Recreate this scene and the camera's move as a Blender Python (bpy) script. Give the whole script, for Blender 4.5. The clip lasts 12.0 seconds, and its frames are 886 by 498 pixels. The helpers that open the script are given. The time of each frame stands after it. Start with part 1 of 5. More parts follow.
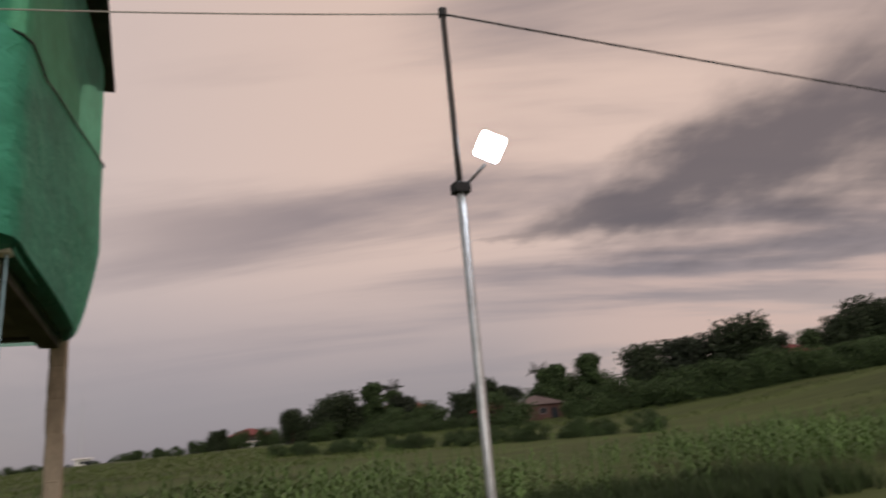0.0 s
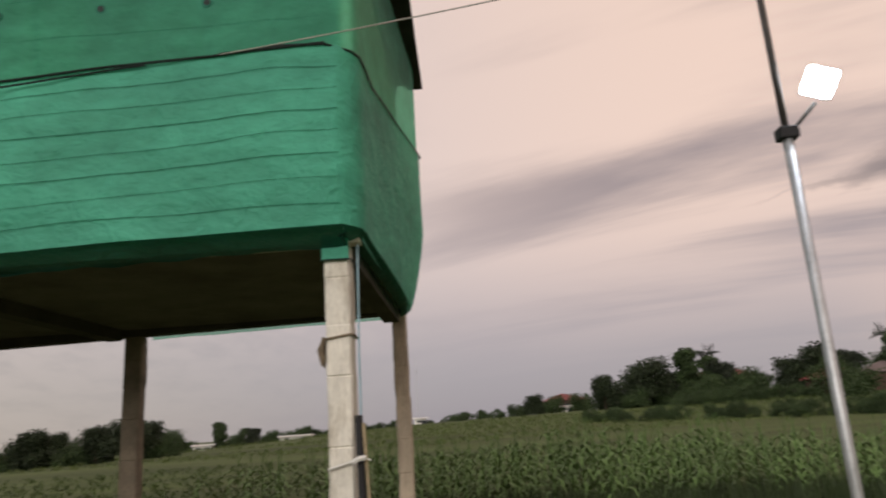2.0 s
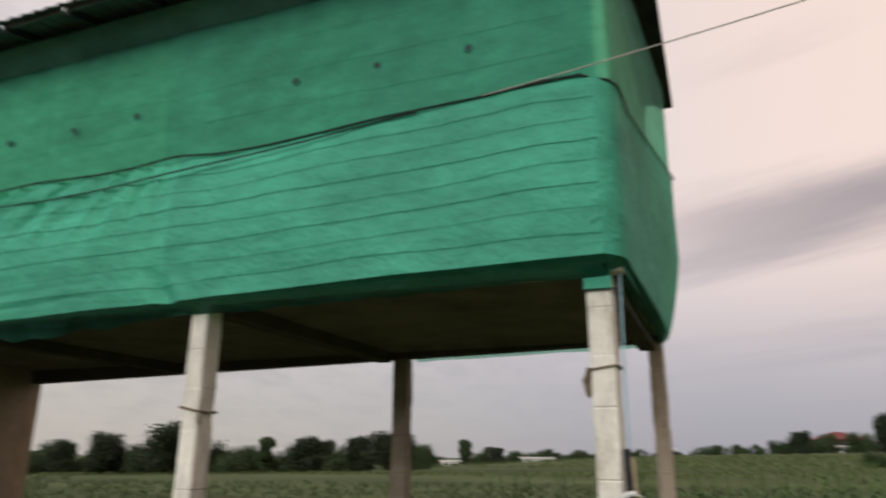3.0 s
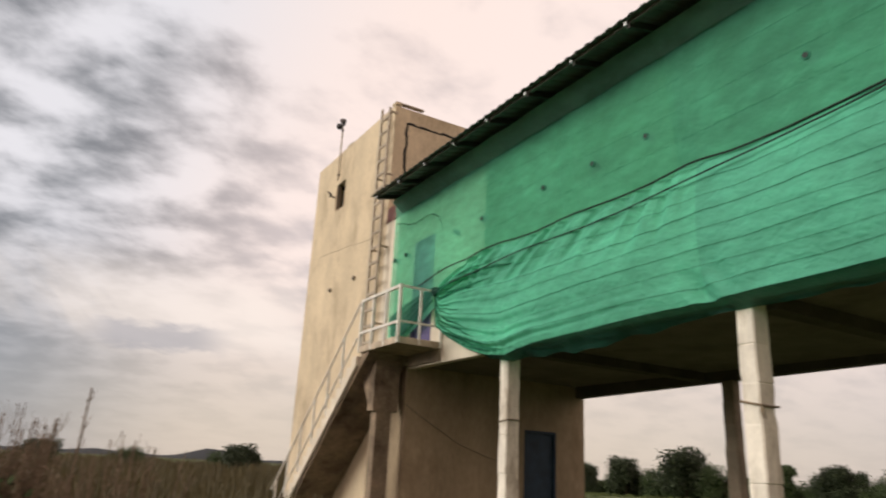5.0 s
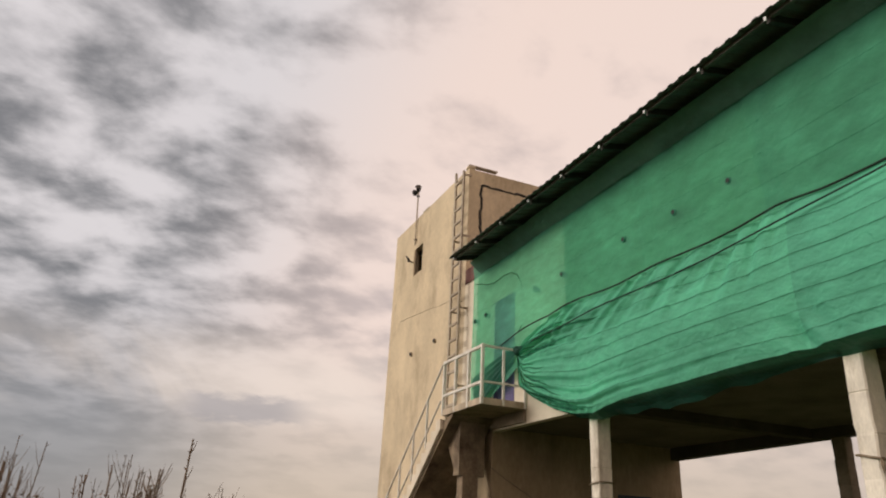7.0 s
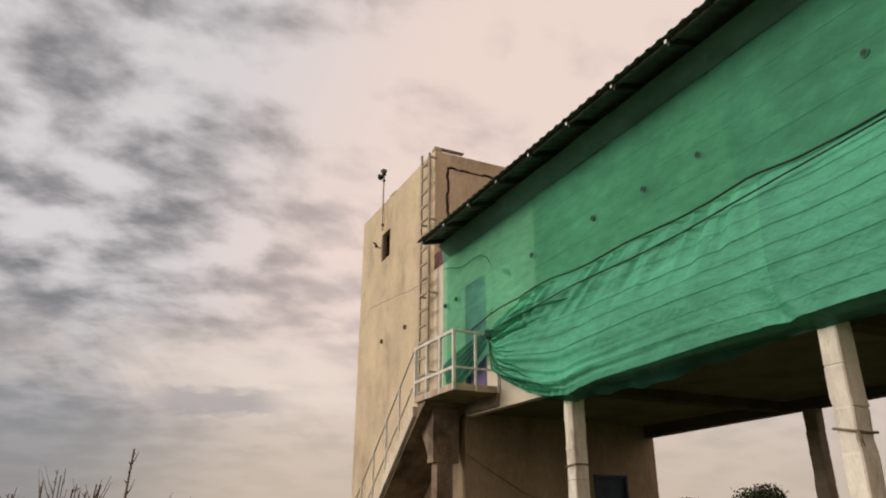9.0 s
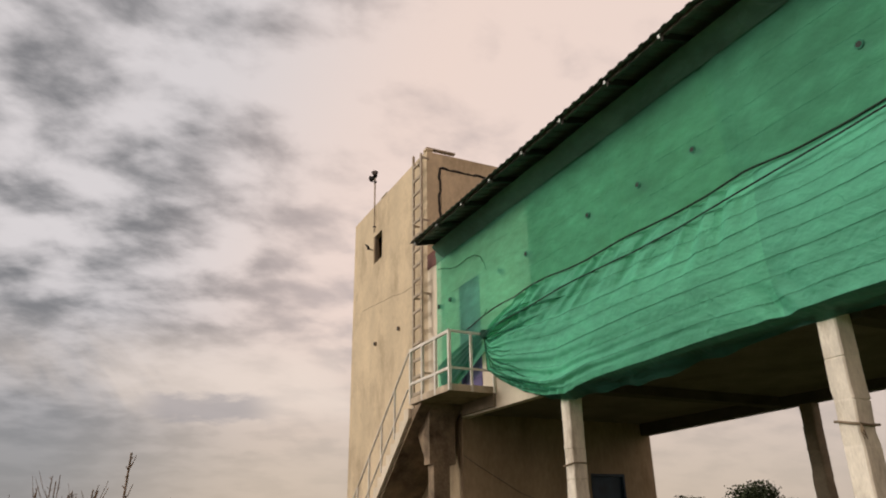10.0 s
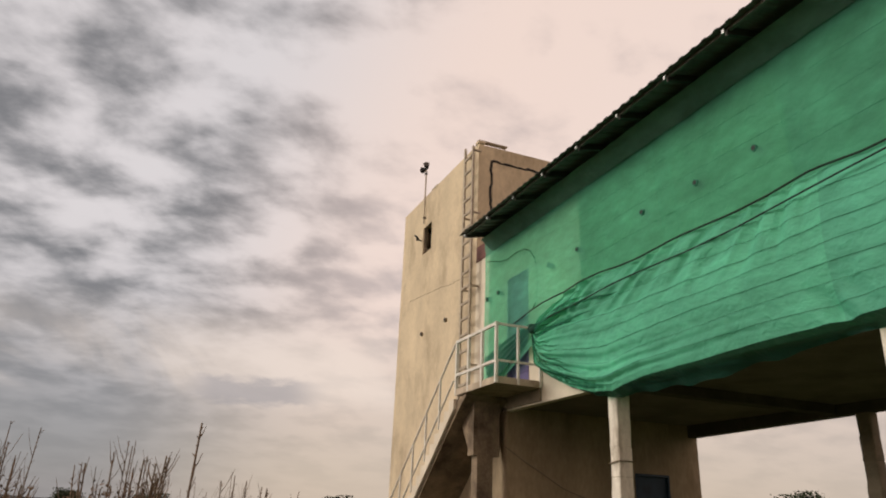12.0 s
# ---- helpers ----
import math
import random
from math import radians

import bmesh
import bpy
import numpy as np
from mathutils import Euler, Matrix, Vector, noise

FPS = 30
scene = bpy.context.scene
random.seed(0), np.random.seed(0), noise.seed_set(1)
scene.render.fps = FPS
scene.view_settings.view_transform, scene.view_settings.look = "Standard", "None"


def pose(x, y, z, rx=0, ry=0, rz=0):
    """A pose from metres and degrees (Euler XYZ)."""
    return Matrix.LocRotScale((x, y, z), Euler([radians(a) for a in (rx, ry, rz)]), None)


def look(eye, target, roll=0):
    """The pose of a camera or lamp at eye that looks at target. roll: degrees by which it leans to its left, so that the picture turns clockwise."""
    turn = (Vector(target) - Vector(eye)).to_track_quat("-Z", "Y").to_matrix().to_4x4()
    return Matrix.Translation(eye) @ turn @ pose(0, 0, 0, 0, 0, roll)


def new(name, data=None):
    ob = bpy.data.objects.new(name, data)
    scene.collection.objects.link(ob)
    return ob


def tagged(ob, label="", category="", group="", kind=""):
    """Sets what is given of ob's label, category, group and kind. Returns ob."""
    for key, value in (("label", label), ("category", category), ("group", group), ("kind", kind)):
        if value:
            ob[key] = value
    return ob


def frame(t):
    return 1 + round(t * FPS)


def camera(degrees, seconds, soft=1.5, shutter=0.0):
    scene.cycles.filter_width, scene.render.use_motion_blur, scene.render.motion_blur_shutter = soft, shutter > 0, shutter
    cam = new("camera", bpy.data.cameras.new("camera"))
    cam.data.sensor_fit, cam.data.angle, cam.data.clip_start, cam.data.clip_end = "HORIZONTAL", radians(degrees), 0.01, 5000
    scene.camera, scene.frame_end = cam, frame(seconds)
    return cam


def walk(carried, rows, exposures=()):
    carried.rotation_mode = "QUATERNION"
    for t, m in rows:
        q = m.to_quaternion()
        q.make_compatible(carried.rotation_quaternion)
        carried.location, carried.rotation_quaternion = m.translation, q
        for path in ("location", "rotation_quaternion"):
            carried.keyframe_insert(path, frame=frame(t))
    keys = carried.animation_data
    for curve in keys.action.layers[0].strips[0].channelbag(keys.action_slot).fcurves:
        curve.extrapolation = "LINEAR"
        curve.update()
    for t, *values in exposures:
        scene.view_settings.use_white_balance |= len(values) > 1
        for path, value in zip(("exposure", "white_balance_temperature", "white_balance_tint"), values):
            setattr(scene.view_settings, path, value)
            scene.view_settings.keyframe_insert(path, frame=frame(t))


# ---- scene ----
cam = camera(64.5, 12.0, soft=2.0, shutter=0.5)
PATH = [
    (0, (1.07, -5.749, 1.919), (1.834, -3.973, 2.433), -5.3),
    (0.5, (1.13, -5.681, 1.945), (1.621, -3.805, 2.436), -5.2),
    (1, (1.101, -5.698, 1.951), (1.382, -3.777, 2.435), -5.0),
    (1.5, (1.045, -5.722, 1.932), (1.148, -3.785, 2.42), -4.5),
    (2, (0.969, -5.747, 1.933), (0.915, -3.808, 2.422), -3.7),
    (2.5, (0.875, -5.775, 1.95), (0.532, -3.876, 2.478), -1.5),
    (3, (0.778, -5.85, 1.989), (0.079, -4.064, 2.558), 0.4),
    (3.5, (0.666, -5.946, 1.979), (-0.383, -4.352, 2.577), 1.6),
    (3.7, (0.652, -5.915, 1.994), (-0.541, -4.422, 2.585), 2.3),
    (5.3, (0.357, -6.385, 1.592), (-1.342, -5.534, 2.215), 2.6),
    (5.5, (0.323, -6.338, 1.609), (-1.395, -5.539, 2.251), 2.3),
    (6, (0.299, -6.416, 1.548), (-1.423, -5.675, 2.246), 1.7),
    (6.5, (0.31, -6.411, 1.536), (-1.402, -5.692, 2.28), 2.0),
    (7, (0.369, -6.367, 1.529), (-1.334, -5.651, 2.296), 2.9),
    (7.5, (0.345, -6.327, 1.557), (-1.34, -5.577, 2.331), 3.1),
    (7.7, (0.309, -6.307, 1.581), (-1.363, -5.532, 2.359), 2.4),
    (9.5, (0.081, -6.227, 1.625), (-1.597, -5.416, 2.35), -0.5),
    (10, (0.028, -6.249, 1.614), (-1.638, -5.422, 2.349), -1.0),
    (10.5, (0.02, -6.284, 1.581), (-1.681, -5.516, 2.301), -0.5),
    (11, (0.029, -6.28, 1.564), (-1.689, -5.551, 2.281), 0.6),
    (11.5, (0.018, -6.311, 1.553), (-1.711, -5.609, 2.274), 2.0),
    (12, (0.033, -6.334, 1.572), (-1.694, -5.623, 2.288), 2.3),
]
walk(cam, [(t, look(e, g, r)) for t, e, g, r in PATH], exposures=[(0, -0.58, 6150, 13), (0.5, -0.52, 6150, 13), (1.5, -0.40, 6150, 12), (2.5, -0.2, 6150, 11), (3.0, -0.1, 5800, 8), (3.5, 0.2, 5900, 9), (5.3, 0.25, 6500, 12), (6.5, 0.06, 6650, 13), (9.5, -0.05, 6700, 13), (12, 0.0, 6700, 13)])

# ---------------------------------------------------------------- world and light
SUN_EL, SUN_AZ = radians(21), radians(200)


def build_world():
    w = bpy.data.worlds.new("dusk_sky")
    scene.world = w
    w.use_nodes = True
    nt = w.node_tree
    N, L = nt.nodes, nt.links
    bg = N["Background"]

    def m(op, a, b=0.0, c=None, clamp=False):
        n = N.new("ShaderNodeMath")
        n.operation, n.use_clamp = op, clamp
        for k, v in enumerate((a, b, c)):
            if v is None:
                continue
            if isinstance(v, (int, float)):
                n.inputs[k].default_value = v
            else:
                L.new(v, n.inputs[k])
        return n.outputs[0]

    def smooth(x, lo, hi):
        n = N.new("ShaderNodeMapRange")
        n.interpolation_type = "SMOOTHSTEP"
        L.new(x, n.inputs[0])
        n.inputs[1].default_value, n.inputs[2].default_value = lo, hi
        return n.outputs[0]

    def mix(f, a, b):
        n = N.new("ShaderNodeMix")
        n.data_type = "RGBA"
        if isinstance(f, (int, float)):
            n.inputs[0].default_value = f
        else:
            L.new(f, n.inputs[0])
        for k, v in ((6, a), (7, b)):
            if isinstance(v, tuple):
                n.inputs[k].default_value = (*v, 1)
            else:
                L.new(v, n.inputs[k])
        return n.outputs[2]

    co = N.new("ShaderNodeTexCoord").outputs["Generated"]
    nrm = N.new("ShaderNodeVectorMath")
    nrm.operation = "NORMALIZE"
    L.new(co, nrm.inputs[0])
    sep = N.new("ShaderNodeSeparateXYZ")
    L.new(nrm.outputs[0], sep.inputs[0])
    dx, dy, dz = sep.outputs
    def dome(lift):
        up = m("ADD", m("MAXIMUM", dz, 0.0), lift)
        return m("DIVIDE", dx, up), m("DIVIDE", dy, up)

    def field(sx, sy, turn, scale, detail, rough, distort, off, lift=0.16, skew=0.0):
        px, py = dome(lift)
        if skew:
            py = m("ADD", py, m("MULTIPLY", px, skew))
        c = N.new("ShaderNodeCombineXYZ")
        L.new(px, c.inputs[0]), L.new(py, c.inputs[1])
        mp = N.new("ShaderNodeMapping")
        mp.inputs["Location"].default_value = off
        mp.inputs["Rotation"].default_value = (0, 0, radians(turn))
        mp.inputs["Scale"].default_value = (sx, sy, 1)
        L.new(c.outputs[0], mp.inputs[0])
        n = N.new("ShaderNodeTexNoise")
        n.inputs["Scale"].default_value, n.inputs["Detail"].default_value = scale, detail
        n.inputs["Roughness"].default_value, n.inputs["Distortion"].default_value = rough, distort
        L.new(mp.outputs[0], n.inputs["Vector"])
        return n.outputs[0]

    puffs = field(1.0, 0.78, 34, 6.6, 8, 0.51, 0.12, (2.2, 4.7, 0), 0.26)
    broad = field(0.6, 1.0, 15, 0.75, 4, 0.5, 0.2, (0.4, 5.2, 0))
    bands = field(0.30, 1.0, -11, 1.45, 8, 0.54, 0.35, (7.7, 2.3, 0), skew=0.4)
    wisps = field(1.05, 0.85, 30, 10.0, 5, 0.55, 0.25, (1.0, 9.0, 0), 0.28)
    # west: grey heaps with pale gaps; north: peach with mauve bands
    west = m("MULTIPLY", smooth(m("SUBTRACT", dy, m("MULTIPLY", dz, 0.24)), 0.24, -0.10), smooth(m("MULTIPLY", dx, -1.0), -0.2, 0.4))
    d_w = m("ADD", m("ADD", m("MULTIPLY", puffs, 0.82), m("MULTIPLY", broad, 0.28)), m("MULTIPLY", wisps, 0.22))
    d_w = m("ADD", d_w, m("MULTIPLY", m("SUBTRACT", smooth(dy, 0.14, -0.26), 0.40), 0.075))
    d_w = m("ADD", d_w, m("MULTIPLY", m("SUBTRACT", smooth(dz, 0.56, 0.30), 0.6), 0.075))
    heap = smooth(d_w, 0.54, 0.85)
    westcol = mix(heap, (0.765, 0.74, 0.745), (0.20, 0.20, 0.203))
    peach = mix(smooth(dx, -0.45, 0.4), (0.95, 0.785, 0.70), (1.22, 0.89, 0.69))
    d_n = m("ADD", m("MULTIPLY", bands, 0.8), m("MULTIPLY", broad, 0.25))
    band = smooth(m("ADD", d_n, m("SUBTRACT", m("MULTIPLY", smooth(dx, 0.15, 0.65), 0.03), m("MULTIPLY", m("MULTIPLY", smooth(dz, 0.28, 0.5), smooth(dx, 0.5, 0.2)), 0.16))), 0.45, 0.70)
    mauve = mix(m("MULTIPLY", m("MULTIPLY", band, smooth(dz, 0.02, 0.22)), smooth(dx, -0.5, 0.42)), peach, (0.40, 0.315, 0.298))
    softgrey = mix(m("MULTIPLY", m("MULTIPLY", smooth(d_w, 0.56, 0.84), smooth(dx, 0.1, -0.7)), 0.65), mauve, (0.44, 0.385, 0.38))
    sky = mix(west, softgrey, westcol)
    haze = mix(west, mix(smooth(dx, -0.8, 0.1), (0.61, 0.515, 0.42), (0.372, 0.342, 0.382)), (0.285, 0.283, 0.297))
    deep = m("MULTIPLY", m("SUBTRACT", 1.0, smooth(dz, 0.0, 0.32)), m("SUBTRACT", 0.9, m("MULTIPLY", smooth(dx, 0.4, 0.75), 0.45)))
    deep_w = m("MULTIPLY", m("SUBTRACT", 1.0, smooth(dz, 0.04, 0.36)), 0.95)
    sky = mix(m("ADD", m("MULTIPLY", deep, m("SUBTRACT", 1.0, west)), m("MULTIPLY", deep_w, west)), sky, haze)
    glow = m("MULTIPLY", m("MULTIPLY", smooth(dz, 0.12, 0.165), smooth(dz, 0.27, 0.19)), m("MULTIPLY", smooth(m("MULTIPLY", dx, -1.0), 0.8, 0.95), smooth(bands, 0.66, 0.42)))
    sky = mix(m("MULTIPLY", glow, 0.6), sky, (0.94, 0.82, 0.72))
    # one flat grey cloud low in the west
    flat = m("ABSOLUTE", m("ADD", m("SUBTRACT", dz, 0.150), m("MULTIPLY", m("SUBTRACT", wisps, 0.5), 0.05)))
    flat = m("MULTIPLY", smooth(flat, 0.026, 0.008), m("MULTIPLY", smooth(dy, 0.03, 0.09), smooth(dy, 0.24, 0.17)))
    flat = m("MULTIPLY", flat, smooth(dx, -0.3, -0.7))
    sky = mix(m("MULTIPLY", flat, 0.75), sky, (0.41, 0.38, 0.385))
    # north-east: one dark bank that widens to the east, over low bright streaks
    wav = m("MULTIPLY", m("SUBTRACT", bands, 0.5), 0.16)
    rag = m("MULTIPLY", m("SUBTRACT", wisps, 0.5), 0.05)
    mid = m("ADD", m("MULTIPLY", m("SUBTRACT", dx, 0.53), 0.17), 0.272)
    off = m("ABSOLUTE", m("ADD", m("ADD", m("SUBTRACT", dz, mid), wav), rag))
    half = m("MAXIMUM", m("ADD", m("MULTIPLY", m("SUBTRACT", dx, 0.48), 0.33), 0.022), 0.004)
    bank = m("MULTIPLY", smooth(m("ADD", m("DIVIDE", off, half), m("MULTIPLY", m("SUBTRACT", puffs, 0.5), 1.1)), 1.35, 0.1), smooth(dx, 0.34, 0.60))
    bank = m("MULTIPLY", bank, smooth(dy, -0.1, 0.25))
    sky = mix(m("MULTIPLY", bank, 0.92), sky, (0.205, 0.16, 0.15))
    low = m("MULTIPLY", smooth(dz, 0.05, 0.10), smooth(dz, 0.25, 0.19))
    streak = m("MULTIPLY", m("MULTIPLY", smooth(bands, 0.60, 0.44), low), m("MULTIPLY", smooth(dx, 0.42, 0.7), smooth(dy, -0.1, 0.25)))
    sky = mix(m("MULTIPLY", streak, 0.75), sky, (1.05, 0.73, 0.58))
    # the clear air above the clouds
    air = N.new("ShaderNodeTexSky")
    air.sky_type, air.sun_disc = "NISHITA", False
    air.sun_elevation, air.sun_rotation = SUN_EL, SUN_AZ
    gain = N.new("ShaderNodeVectorMath")
    gain.operation = "SCALE"
    gain.inputs["Scale"].default_value = 0.08
    L.new(air.outputs[0], gain.inputs[0])
    sky = mix(0.12, sky, gain.outputs[0])
    L.new(sky, bg.inputs[0])
    bg.inputs[1].default_value = 1.0


build_world()
sun = new("sun", bpy.data.lights.new("sun", "SUN"))
sun.data.energy, sun.data.angle, sun.data.color = 1.9, radians(32), (1.0, 0.91, 0.78)
sun.matrix_basis = look((0, 0, 30), (30 * -math.sin(SUN_AZ), 30 * -math.cos(SUN_AZ), 30 - 30 * math.tan(SUN_EL)))


# ---------------------------------------------------------------- materials
def material(name, base, rough=0.85, metal=0.0, vary=0.25, scale=3.0, fine=40.0, bump=0.25, stain=None, stain_amt=0.0,
             stain_scale=1.2, stretch=(1, 1, 1), island=False, per_object=0.0, dist=0.01):
    mat = bpy.data.materials.new(name)
    mat.use_nodes = True
    nt = mat.node_tree
    N, L = nt.nodes, nt.links
    bsdf = N["Principled BSDF"]
    bsdf.inputs["Roughness"].default_value, bsdf.inputs["Metallic"].default_value = rough, metal
    bsdf.inputs["Specular IOR Level"].default_value = 0.3
    geo = N.new("ShaderNodeNewGeometry")
    mp = N.new("ShaderNodeMapping")
    mp.inputs["Scale"].default_value = stretch
    L.new(geo.outputs["Position"], mp.inputs[0])

    def noise_tex(sc, detail, rough_=0.6):
        n = N.new("ShaderNodeTexNoise")
        n.inputs["Scale"].default_value, n.inputs["Detail"].default_value, n.inputs["Roughness"].default_value = sc, detail, rough_
        L.new(mp.outputs[0], n.inputs["Vector"])
        return n.outputs[0]

    def ramp(x, lo, hi, a, b):
        n = N.new("ShaderNodeMapRange")
        L.new(x, n.inputs[0])
        for k, v in enumerate((lo, hi, a, b)):
            n.inputs[k + 1].default_value = v
        return n.outputs[0]

    def mul(col, f):
        n = N.new("ShaderNodeMix")
        n.data_type, n.blend_type = "RGBA", "MULTIPLY"
        n.inputs[0].default_value = 1.0
        if isinstance(col, tuple):
            n.inputs[6].default_value = (*col, 1)
        else:
            L.new(col, n.inputs[6])
        L.new(f, n.inputs[7])
        return n.outputs[2]

    big, small = noise_tex(scale, 5), noise_tex(fine, 4)
    col = mul(base, ramp(big, 0.3, 0.7, 1 - vary, 1 + vary))
    col = mul(col, ramp(small, 0.3, 0.7, 1 - vary * 0.5, 1 + vary * 0.5))
    if stain:
        n = N.new("ShaderNodeMix")
        n.data_type = "RGBA"
        L.new(ramp(noise_tex(stain_scale, 7, 0.68), 0.5, 0.72, 0.0, stain_amt), n.inputs[0])
        L.new(col, n.inputs[6])
        n.inputs[7].default_value = (*stain, 1)
        col = n.outputs[2]
    if per_object:
        info = N.new("ShaderNodeObjectInfo")
        col = mul(col, ramp(info.outputs["Random"], 0, 1, 1 - per_object, 1 + per_object))
    if island:
        col = mul(col, ramp(geo.outputs["Random Per Island"], 0, 1, 0.75, 1.25))
    L.new(col, bsdf.inputs["Base Color"])
    if bump:
        b = N.new("ShaderNodeBump")
        b.inputs["Strength"].default_value, b.inputs["Distance"].default_value = bump, dist
        L.new(small, b.inputs["Height"])
        L.new(b.outputs[0], bsdf.inputs["Normal"])
    return mat


def net_material(name, base, cover):
    """Shade cloth: a green weave that lets part of what is behind it show through."""
    mat = material(name, base, rough=0.6, vary=0.30, scale=0.7, fine=5.0, bump=0.65, stretch=(0.6, 0.6, 1.2), dist=0.06)
    nt = mat.node_tree
    N, L = nt.nodes, nt.links
    bsdf, out = N["Principled BSDF"], N["Material Output"]
    col = bsdf.inputs["Base Color"].links[0].from_socket
    geo, crk, bmp = N.new("ShaderNodeNewGeometry"), N.new("ShaderNodeTexNoise"), N.new("ShaderNodeBump")
    crk.inputs["Scale"].default_value, crk.inputs["Detail"].default_value, crk.inputs["Distortion"].default_value = 5.5, 5, 1.6
    bmp.inputs["Strength"].default_value, bmp.inputs["Distance"].default_value = 0.7, 0.045
    L.new(geo.outputs["Position"], crk.inputs["Vector"]), L.new(crk.outputs[0], bmp.inputs["Height"])
    L.new(bsdf.inputs["Normal"].links[0].from_socket, bmp.inputs["Normal"])
    L.new(bmp.outputs[0], bsdf.inputs["Normal"])
    trl = N.new("ShaderNodeBsdfTranslucent")
    L.new(col, trl.inputs[0])
    clear = N.new("ShaderNodeBsdfTransparent")
    clear.inputs[0].default_value = (0.58, 0.92, 0.74, 1)
    a, b = N.new("ShaderNodeMixShader"), N.new("ShaderNodeMixShader")
    a.inputs[0].default_value, b.inputs[0].default_value = 0.30, cover
    L.new(bsdf.outputs[0], a.inputs[1]), L.new(trl.outputs[0], a.inputs[2])
    L.new(clear.outputs[0], b.inputs[1]), L.new(a.outputs[0], b.inputs[2])
    L.new(b.outputs[0], out.inputs[0])
    return mat


def leaf_material(name, base, island=True):
    mat = material(name, base, rough=0.65, vary=0.3, scale=0.4, fine=6.0, bump=0, island=island)
    return mat


M_WALL = material("tan_render", (0.62, 0.525, 0.375), 0.9, vary=0.15, scale=1.0, fine=14, bump=0.45, stain=(0.31, 0.245, 0.165), stain_amt=0.9, stain_scale=0.9, stretch=(1, 1, 0.6))
M_CREAM = material("cream_render", (0.70, 0.64, 0.53), 0.9, vary=0.10, scale=1.5, fine=26, bump=0.3, stain=(0.42, 0.36, 0.28), stain_amt=0.5, stain_scale=1.0)
M_COLUMN = material("raw_concrete", (0.74, 0.71, 0.63), 0.92, vary=0.2, scale=5, fine=55, bump=0.5, stain=(0.27, 0.22, 0.15), stain_amt=0.9, stain_scale=3.2, stretch=(1, 1, 0.35))
# underside shade is put into the slab and beam colours, beams darkest
M_SOFFIT = material("grey_soffit_with_shade", (0.165, 0.146, 0.122), 0.95, vary=0.25, scale=1.5, fine=30, bump=0.3, stain=(0.08, 0.065, 0.05), stain_amt=0.6)
M_BEAM = material("beam_concrete_with_shade", (0.085, 0.075, 0.062), 0.95, vary=0.25, scale=1.5, fine=30, bump=0.3, stain=(0.04, 0.034, 0.03), stain_amt=0.6)
# base colour darkened for the shade under landing and flight
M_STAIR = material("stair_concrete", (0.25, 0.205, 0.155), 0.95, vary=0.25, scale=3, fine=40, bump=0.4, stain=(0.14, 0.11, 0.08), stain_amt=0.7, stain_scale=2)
M_ROOF = material("dark_roof_sheet", (0.12, 0.11, 0.102), 0.6, metal=0.0, vary=0.3, scale=2, fine=30, bump=0.1)
M_STEEL = material("dark_steel", (0.06, 0.054, 0.05), 0.55, metal=0.4, vary=0.3, bump=0.1)
M_RED = material("rust_red_sheet", (0.15, 0.062, 0.055), 0.6, metal=0.1, vary=0.3, scale=4, bump=0.15, stain=(0.10, 0.05, 0.04), stain_amt=0.6)
M_WHITE = material("white_painted_steel", (0.72, 0.71, 0.66), 0.5, vary=0.12, scale=6, bump=0.1, stain=(0.35, 0.28, 0.2), stain_amt=0.5, stain_scale=8)
M_GALV = material("galvanised_steel", (0.50, 0.51, 0.52), 0.5, metal=0.6, vary=0.18, scale=7, bump=0.08)
M_LADDER = material("weathered_angle_iron", (0.40, 0.345, 0.275), 0.7, metal=0.2, vary=0.3, scale=9, bump=0.2)
M_VIOLET = material("violet_blue_paint", (0.125, 0.108, 0.245), 0.55, vary=0.15, scale=5, bump=0.1)
M_NAVY = material("navy_paint", (0.02, 0.042, 0.07), 0.5, vary=0.2, scale=4, bump=0.1)
M_BLACK = material("black_rubber", (0.018, 0.018, 0.02), 0.6, vary=0.2, bump=0.1)
M_ROPE = material("frayed_rope", (0.20, 0.16, 0.11), 0.95, vary=0.35, scale=20, fine=90, bump=0.6)
M_BAMBOO = material("dry_bamboo", (0.36, 0.29, 0.18), 0.7, vary=0.25, scale=9, bump=0.2)
M_BLUE = material("blue_hose", (0.30, 0.45, 0.52), 0.45, vary=0.1, bump=0)
M_NET = net_material("green_shade_net", (0.137, 0.545, 0.375), 0.50)
M_NET2 = net_material("green_shade_net_doubled", (0.138, 0.605, 0.408), 0.84)
M_NETOLD = net_material("older_green_shade_net", (0.120, 0.515, 0.362), 0.82)
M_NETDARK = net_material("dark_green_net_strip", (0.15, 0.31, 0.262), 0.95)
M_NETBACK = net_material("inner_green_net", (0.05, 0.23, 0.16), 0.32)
# stained render, its base darkened to carry the shade beneath the slab
M_WALLLOW = material("stained_render_with_shade", (0.33, 0.26, 0.175), 0.92, vary=0.25, scale=1.0, fine=14, bump=0.45, stain=(0.15, 0.108, 0.066), stain_amt=0.9, stain_scale=0.8, stretch=(1, 1, 0.45))
# brown mottling of the concrete, darkened further for shade below the stair
M_UNDER = material("mottled_brown_concrete_with_shade", (0.22, 0.172, 0.122), 0.95, vary=0.4, scale=2.0, fine=24, bump=0.7, stain=(0.055, 0.04, 0.03), stain_amt=1.0, stain_scale=1.7)
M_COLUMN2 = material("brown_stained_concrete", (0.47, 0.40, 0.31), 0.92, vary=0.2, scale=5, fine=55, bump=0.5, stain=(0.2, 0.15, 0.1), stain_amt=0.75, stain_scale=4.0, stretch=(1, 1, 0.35))
